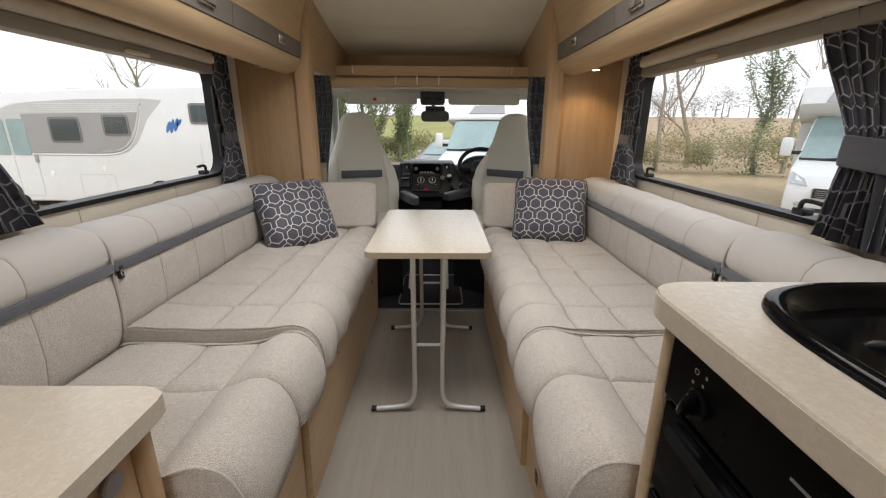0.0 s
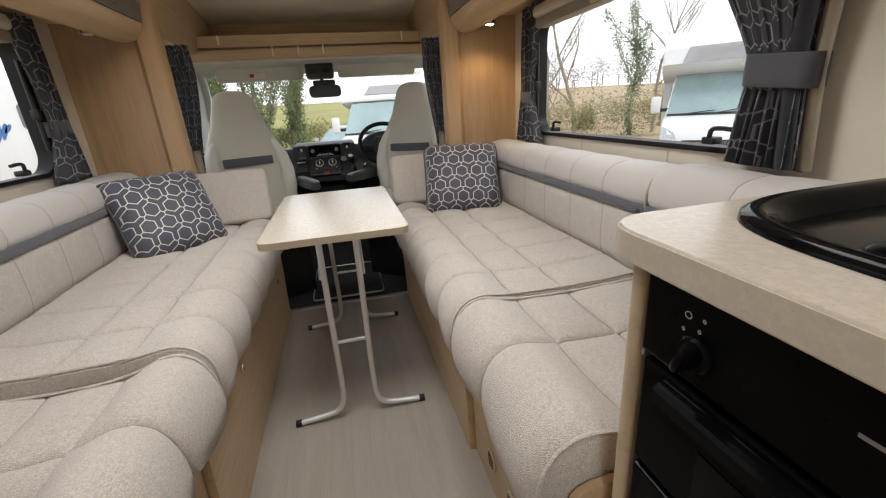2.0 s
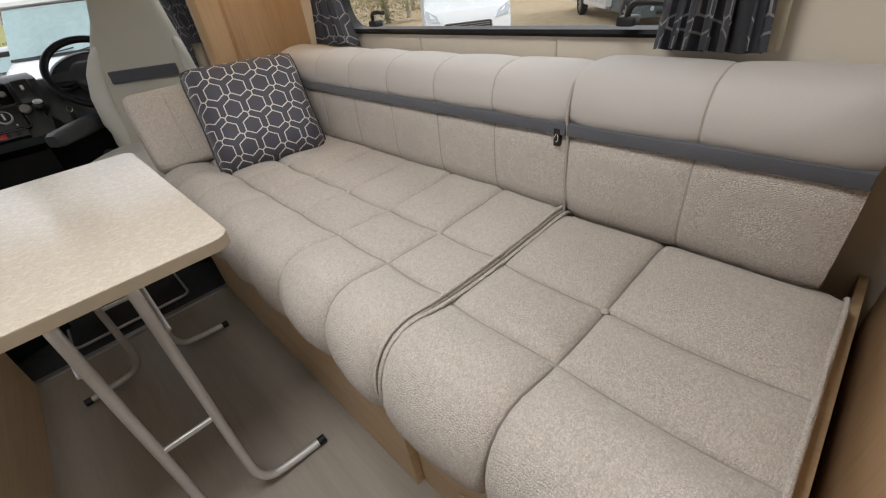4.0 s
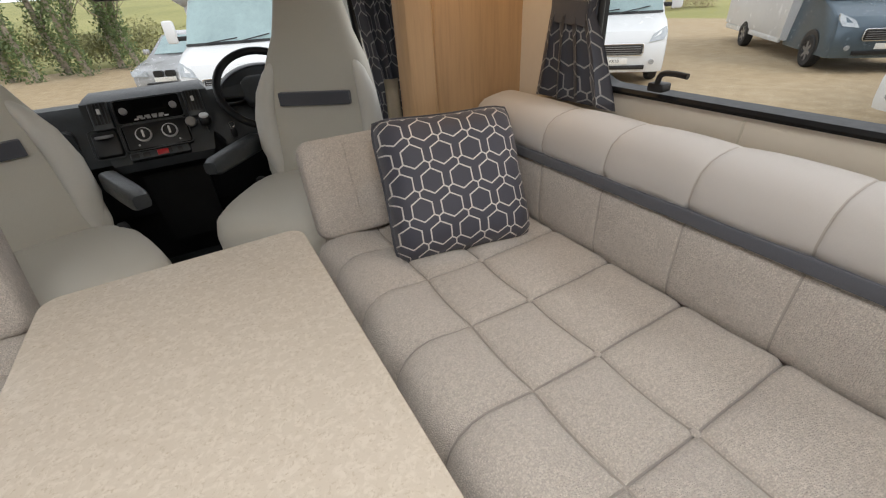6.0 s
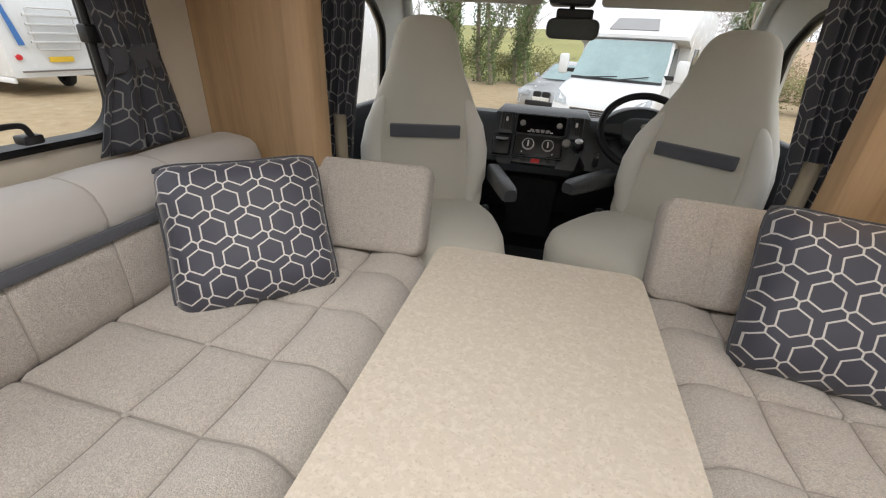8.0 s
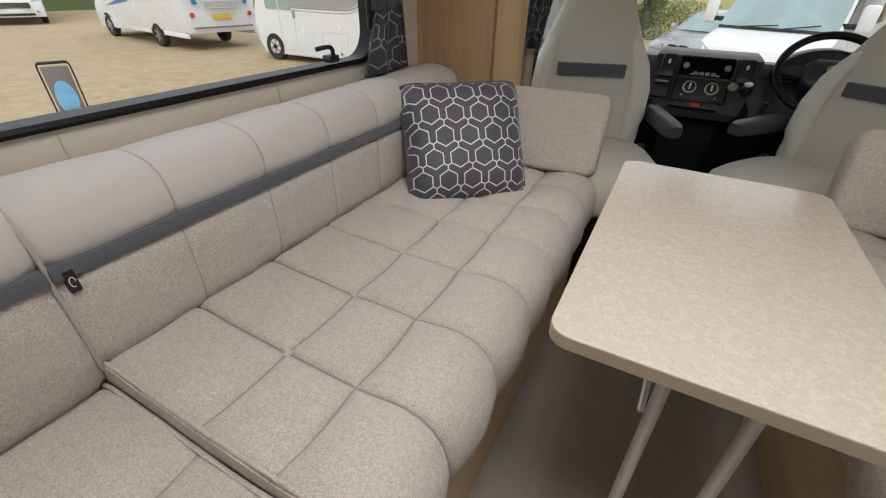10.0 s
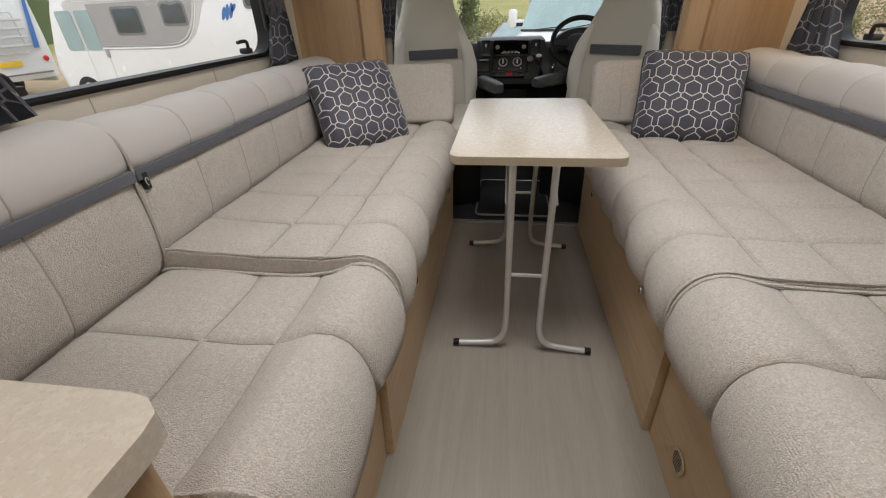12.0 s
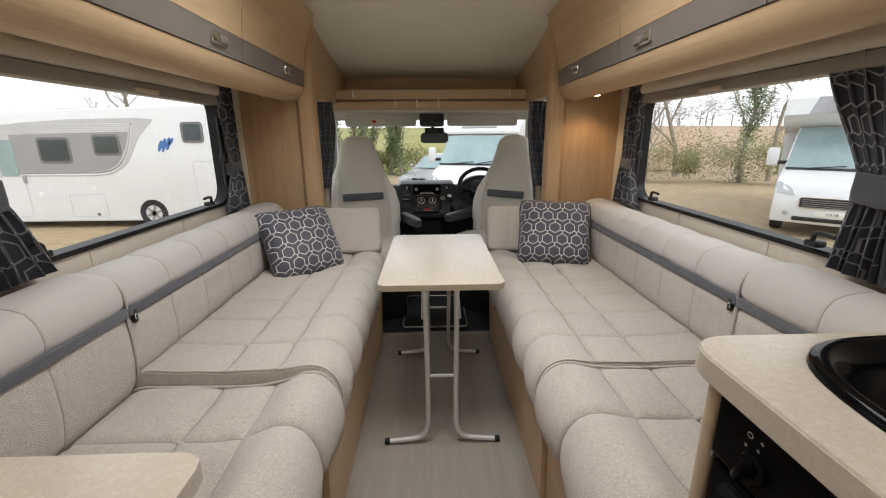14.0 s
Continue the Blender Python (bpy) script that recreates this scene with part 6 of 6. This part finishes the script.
def rear_decor(add):
    """Tail of the far motorhome: plate, lamps, cycle rack, blue corner flashes, side windows."""
    L = 6.95
    add("number_plate", box(-0.28, 0.28, L, L + 0.03, 0.85, 0.98, 0.004), M["yellow"], "yellow rear number plate")
    add("bumper_strip", box(-0.95, 0.95, L, L + 0.04, 0.62, 0.66), M["greyband"])
    for s in (-1, 1):
        add("tail_lamp", cyl((s * 0.92, L, 0.98), (0, 1, 0), 0.07, 0.04, 16, 0.01), M["red"], "round red tail lamp")
        add("corner_flash", panel([(s * 0.72, L + 0.05, 1.25), (s * 0.86, L + 0.05, 1.25), (s * 1.06, L + 0.03, 2.5), (s * 0.98, L + 0.03, 2.5)], 0.01 * -s, 0.008), M["blue"])
    rack = add("cycle_rack", tube([(x, L + 0.12, z) for x, z in round_rect(-0.5, 0.5, 1.15, 2.1, 0.06, 4)], 0.02, 8, closed=True), M["silver"], "folded silver cycle rack")
    for i in range(4):
        add("rack_bar", box(-0.62, 0.62, L + 0.13, L + 0.19, 1.3 + 0.2 * i, 1.36 + 0.2 * i, 0.008), M["silver"], "", rack)
    for s in (-1, 1):
        for a, b in ((2.5, 3.1), (3.5, 4.0), (4.6, 5.2)):
            add("side_window", box(s * 1.10, s * 1.14, a, b, 1.6, 2.15, 0.04), M["darkglass"])
        add("swoosh", panel([(s * 1.136, 1.6, 1.0), (s * 1.136, 3.2, 1.35), (s * 1.136, 5.2, 1.95), (s * 1.136, 3.4, 1.2)][::s], 0.004, 0.006), M["blue"])


coach(-11.3, 11.43, -90)
motorhome(7.85, 8.06, -45, "white coachbuilt motorhome parked nose-on on gravel", 6.5, 3.22, luton=True, text="VX18")
motorhome(12.5, 5.2, -45, "motorhome with blue-grey metallic cab and white body", 6.8, 2.85, cab="bluecab")
motorhome(7.6, 2.95, -108, "white motorhome parked close beside the van", 6.5, 2.85)
motorhome(0.8, 10.7, -20, "white motorhome facing the windscreen across the yard", 6.6, 2.8)
motorhome(-19.9, 11.7, -97, "white motorhome seen from the tail with cycle rack", 6.9, 2.9, side=rear_decor)
motorhome(-25.6, 10.4, 72, "distant white van-based motorhome by the green shed", 6.0, 2.5)


def saloon_car(x, y, turn):
    root, add = vehicle_root("saloon_car", "silver saloon car parked behind a motorhome", "car", x, y, turn)
    prof = [(0.02, 0.25), (0.0, 0.5), (0.08, 0.70), (0.5, 0.80), (1.15, 0.90), (1.9, 1.36), (2.9, 1.42), (3.7, 1.0), (4.4, 0.95), (4.5, 0.5), (4.4, 0.25)]
    rings = [[(xx * (1 - 0.22 * max(0, (z - 0.9) / 0.5)), yy + yo * max(0, 1 - yy / 1.2), z * k_) for yy, z in prof] for xx, k_, yo in ((-0.88, 0.96, 0.2), (-0.8, 1.0, 0.06), (0, 1.0, 0), (0.8, 1.0, 0.06), (0.88, 0.96, 0.2))]
    add("body", loft(rings), M["carsilver"], "", None, 30)
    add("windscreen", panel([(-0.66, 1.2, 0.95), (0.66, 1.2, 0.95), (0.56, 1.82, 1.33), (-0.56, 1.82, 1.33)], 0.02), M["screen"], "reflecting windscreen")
    for s in (-1, 1):
        add("headlamp", loft([[(s * a, b + q, c) for a, b, c in ((0.42, 0.0, 0.56), (0.80, 0.05, 0.58), (0.84, 0.12, 0.70), (0.44, 0.03, 0.68))] for q in (-0.02, 0.08)]), M["headlamp"], "twin headlamp")
        add("grille", loft([[(s * 0.14 + a, b, c) for a, c in round_rect(-0.11, 0.11, 0.54, 0.69, 0.05, 4)] for b in (-0.035, 0.05)]), M["black"], "twin oval grille half")
        add("mirror", box(s * 0.86, s * 1.02, 1.35, 1.45, 0.95, 1.08, 0.03), M["carsilver"])
        for yy in (0.85, 3.6):
            wheel(add, s * 0.885, yy, 0.31)
    add("intake", box(-0.5, 0.5, -0.03, 0.03, 0.28, 0.42, 0.02), M["black"])
    add("number_plate", box(-0.26, 0.26, -0.045, -0.02, 0.44, 0.54, 0.004), M["plate"])


saloon_car(-0.42, 14.7, -24)

# swing sign on the gravel
sign = thing("pavement_sign", "black swing sign with round blue picture", "sign", (-6.7, 3.75, GZ))
sm = pose(-6.7, 3.75, GZ, 0, 0, 62) @ Matrix.Diagonal((0.52, 0.9, 1.0, 1.0))


def sp(nm, bm, mat, lab="", parent=None):
    bmesh.ops.transform(bm, matrix=sm, verts=bm.verts)
    return part(nm, bm, mat, parent or sign, lab, 40)


sp("frame", tube([(-0.30, 0, 0.02), (-0.30, 0, 1.0)] + [(-0.30 + 0.06 - 0.06 * math.cos(a), 0, 1.0 + 0.06 * math.sin(a)) for a in (0.4, 0.8, 1.2)] + [(0.24 + 0.06 * math.sin(a), 0, 1.0 + 0.06 * math.cos(a)) for a in (0.0, 0.5, 1.0)] + [(0.30, 0, 1.0), (0.30, 0, 0.02)], 0.018, 8), M["black"])
sp("base", box(-0.33, 0.33, -0.22, 0.22, 0.0, 0.08, 0.02), M["black"])
bd = sp("board", box(-0.25, 0.25, -0.01, 0.01, 0.14, 1.02, 0.02), M["greyband"], "dark swinging board")
sp("disc", cyl((0, -0.01, 0.66), (0, -1, 0), 0.2, 0.006, 28), M["paleblue"], "round pale blue picture", bd)
sp("text_bar", box(-0.18, 0.18, -0.016, -0.009, 0.36, 0.39), M["print_white"], "", bd)

solo("shed", box(-44, -34, 4, 34, GZ, 4.4), M["shed"], "large green sheeted shed", "shed")

# ---------------- outside: ground, field, trees ----------------
solo("ground", box(-600, 600, -600, 600, GZ - 0.5, GZ), M["gravel"], "sandy gravel yard", "ground", "structure")
def field_rows(x0, x1, n):
    out_ = []
    for r, z in ((0, -0.02), (1.2, 0.12), (8, 0.5), (30, 2.2), (90, 4.5), (400, 6.0)):
        row = []
        for i in range(n + 1):
            xx = x0 + (x1 - x0) * i / n
            row.append((xx, 25 + r + 1.2 * noise.noise(Vector((xx * 0.06, r, 0))), GZ + z + 0.25 * noise.noise(Vector((xx * 0.05, r * 0.05, 3)))))
        out_.append(row)
    return out_


solo("field", loft(field_rows(-420, 7, 36), closed=False, caps=False), M["grass"], "dull winter grass field rising to the skyline", "field", "structure", smooth=180)
solo("field_ploughed", loft(field_rows(7, 420, 36), closed=False, caps=False), M["soil"], "brown ploughed field rising to the skyline", "field", "structure", smooth=180)
bm = bmesh.new()
rows = []
for r, z in ((0, -0.02), (1.5, 0.12), (10, 0.4), (60, 1.5), (400, 4.0)):
    rows.append([(23 + r, yy, GZ + z + 0.25 * noise.noise(Vector((yy * 0.05, r * 0.05, 9)))) for yy in (-300 + 10 * i for i in range(34))])
loft(rows, closed=False, caps=False, bm=bm)
bmesh.ops.reverse_faces(bm, faces=bm.faces[:])
solo("field_east", bm, M["grass"], "dull winter grass beyond the yard edge", "field", "structure", smooth=180)


def leaves(bm, centre, radius, count, size, rng, squash=1.0):
    for _ in range(count):
        d = Vector((rng.gauss(0, 1), rng.gauss(0, 1), rng.gauss(0, 1) * squash))
        d = d.normalized() * radius * (rng.random() ** 0.45)
        p = Vector(centre) + Vector((d.x, d.y, d.z * squash))
        a = Vector((rng.gauss(0, 1), rng.gauss(0, 1), rng.gauss(0, 1))).normalized()
        b = a.orthogonal().normalized()
        q = size * rng.uniform(0.6, 1.4)
        bm.faces.new([bm.verts.new(v) for v in (p - a * q, p + b * q * 0.55, p + a * q, p - b * q * 0.55)])


def tree(x, y, height, seed, ivy=0.0, spread=0.5, twigs=True, base=None, stout=1.0):
    rng = random.Random(seed)
    z0 = GZ - 0.05 if base is None else base
    label = "ivy-clad tall tree with thin bare top" if ivy else "bare winter tree with fine twigs"
    root = thing("tree", label, "tree", (x, y, z0), "trees round the yard")
    bm, tw, lf = bmesh.new(), bmesh.new(), bmesh.new()

    def grow(p, d, length, r, depth):
        pts, q, dd = [p], p.copy(), d.copy()
        for i in range(4):
            dd = (dd + Vector((rng.gauss(0, 0.16), rng.gauss(0, 0.16), rng.gauss(0.03, 0.08)))).normalized()
            q = q + dd * length / 4
            pts.append(q)
        rs = [r * (1 - 0.14 * i) for i in range(5)]
        tube(pts, rs, 7 if depth == 0 else (5 if depth < 2 else 3), bm if depth < 2 else tw)
        if ivy and depth < 2:
            for i, c in enumerate(pts[:5]):
                if c.z < z0 + height * ivy:
                    for step in range(3):
                        c2 = c.lerp(pts[min(i + 1, 4)], step / 3)
                        leaves(lf, c2, 0.42 if depth == 0 else 0.28, 130 if depth == 0 else 40, 0.052, rng, 1.35)
        if depth < (4 if twigs else 3):
            for i in range(5 if depth < 2 else 4):
                k_ = rng.randint(1, 4)
                side = Vector((rng.gauss(0, 1), rng.gauss(0, 1), rng.gauss(0.1, 0.3))).normalized()
                nd = (dd * (1 - spread) + side * spread + Vector((0, 0, 0.18))).normalized()
                grow(pts[k_], nd, length * rng.uniform(0.42, 0.62), rs[k_] * 0.55, depth + 1)
            grow(pts[-1], dd, length * 0.6, rs[-1] * 0.8, depth + 1)

    grow(Vector((x, y, z0)), Vector((rng.gauss(0, 0.05), rng.gauss(0, 0.05), 1)).normalized(), height * 0.5, height * 0.0115 * stout, 0)
    part("trunk", bm, M["bark"], root, smooth=60)
    part("twigs", tw, M["bark"], root)
    if ivy:
        part("ivy", lf, M["ivy"], root, "dark green ivy")
    else:
        lf.free()


for i, (x, y, h, iv) in enumerate(((-5.6, 23.5, 9, 0.85), (-4.6, 22.5, 10, 0.9), (-3.9, 24, 11, 0.9), (-3.1, 22.8, 10, 0.85), (-2.2, 24.2, 11, 0.9), (-1.5, 23.2, 9, 0.8), (-7.6, 24.5, 8, 0.3), (8.5, 27, 8, 0.5))):
    tree(x, y, h, 11 + i, iv, 0.34, False)
for i, (x, y, h) in enumerate(((-9.5, 28, 8), (10.0, 19.5, 10), (12.6, 21.5, 11), (15.5, 19, 9), (18.5, 22, 10), (21, 17.5, 9), (7.0, 22, 9), (5.2, 31, 9))):
    tree(x, y, h, 40 + i, 0.0, 0.5, True)
tree(13.8, 18.5, 8.5, 77, 0.8, 0.35, False)
tree(-30, 30.5, 10.5, 91, 0.0, 0.62, True, None, 2.2)
tree(-22, 33, 10.0, 93, 0.0, 0.6, True, None, 2.2)

# hedges and scrub round the yard
rng = random.Random(5)
for name, mat, label, pts, n in (
    ("hedge", "scrub", "green scrub hedge along the yard edge", [(-9 + 1.1 * i, 25.2 + rng.uniform(-0.5, 0.5), 0.9 + 0.5 * rng.random()) for i in range(9)], 420),
    ("hedge", "scrub", "green scrub hedge along the yard edge", [(6.5 + 1.0 * i, 20.5 - 0.35 * i + rng.uniform(-0.5, 0.5), 0.9 + 0.7 * rng.random()) for i in range(9)], 420),
    ("hedge", "beech", "dry brown beech hedge beyond the yard", [(9.0 + 1.5 * i, 26 - 0.5 * i + rng.uniform(-0.4, 0.4), 1.05 + 0.3 * rng.random()) for i in range(14)], 520),
):
    bm = bmesh.new()
    for x, y, r in pts:
        for _ in range(3):
            o = Vector((rng.uniform(-0.6, 0.6), rng.uniform(-0.4, 0.4), rng.uniform(-0.1, 0.25) * r))
            leaves(bm, Vector((x, y, GZ + r * 0.75)) + o, r * rng.uniform(0.5, 0.95), n, 0.05, rng, 0.95)
    solo(name, bm, M[mat], label, "hedge", "stuff")

# bare woods along the skyline
rng = random.Random(9)
bm = bmesh.new()
for i in range(110):
    a = radians(8 + 120 * i / 110 + rng.uniform(-0.5, 0.5))
    d = rng.uniform(105, 135)
    x, y, h = d * math.sin(a), d * math.cos(a), rng.uniform(4.5, 8.5)
    z0 = GZ + 4.2
    tube([(x, y, z0), (x + rng.uniform(-0.3, 0.3), y, z0 + h * 0.4)], [0.16, 0.10], 4, bm)
    for _ in range(320):
        k_ = rng.triangular(0.0, 1.1, 0.6)
        p = Vector((x + rng.gauss(0, h * (0.12 + 0.22 * math.sin(min(1, k_) * math.pi))), y + rng.gauss(0, 1.5), z0 + h * k_))
        u = Vector((rng.gauss(0, 0.8), rng.gauss(0, 0.4), rng.gauss(0.6, 0.6))).normalized() * rng.uniform(0.25, 0.6)
        w = u.orthogonal().normalized() * 0.07
        bm.faces.new([bm.verts.new(v) for v in (p - u + w, p - u - w, p + u)])
solo("far_woods", bm, M["farwood"], "bare grey-brown winter woods on the skyline", "woods", "stuff")
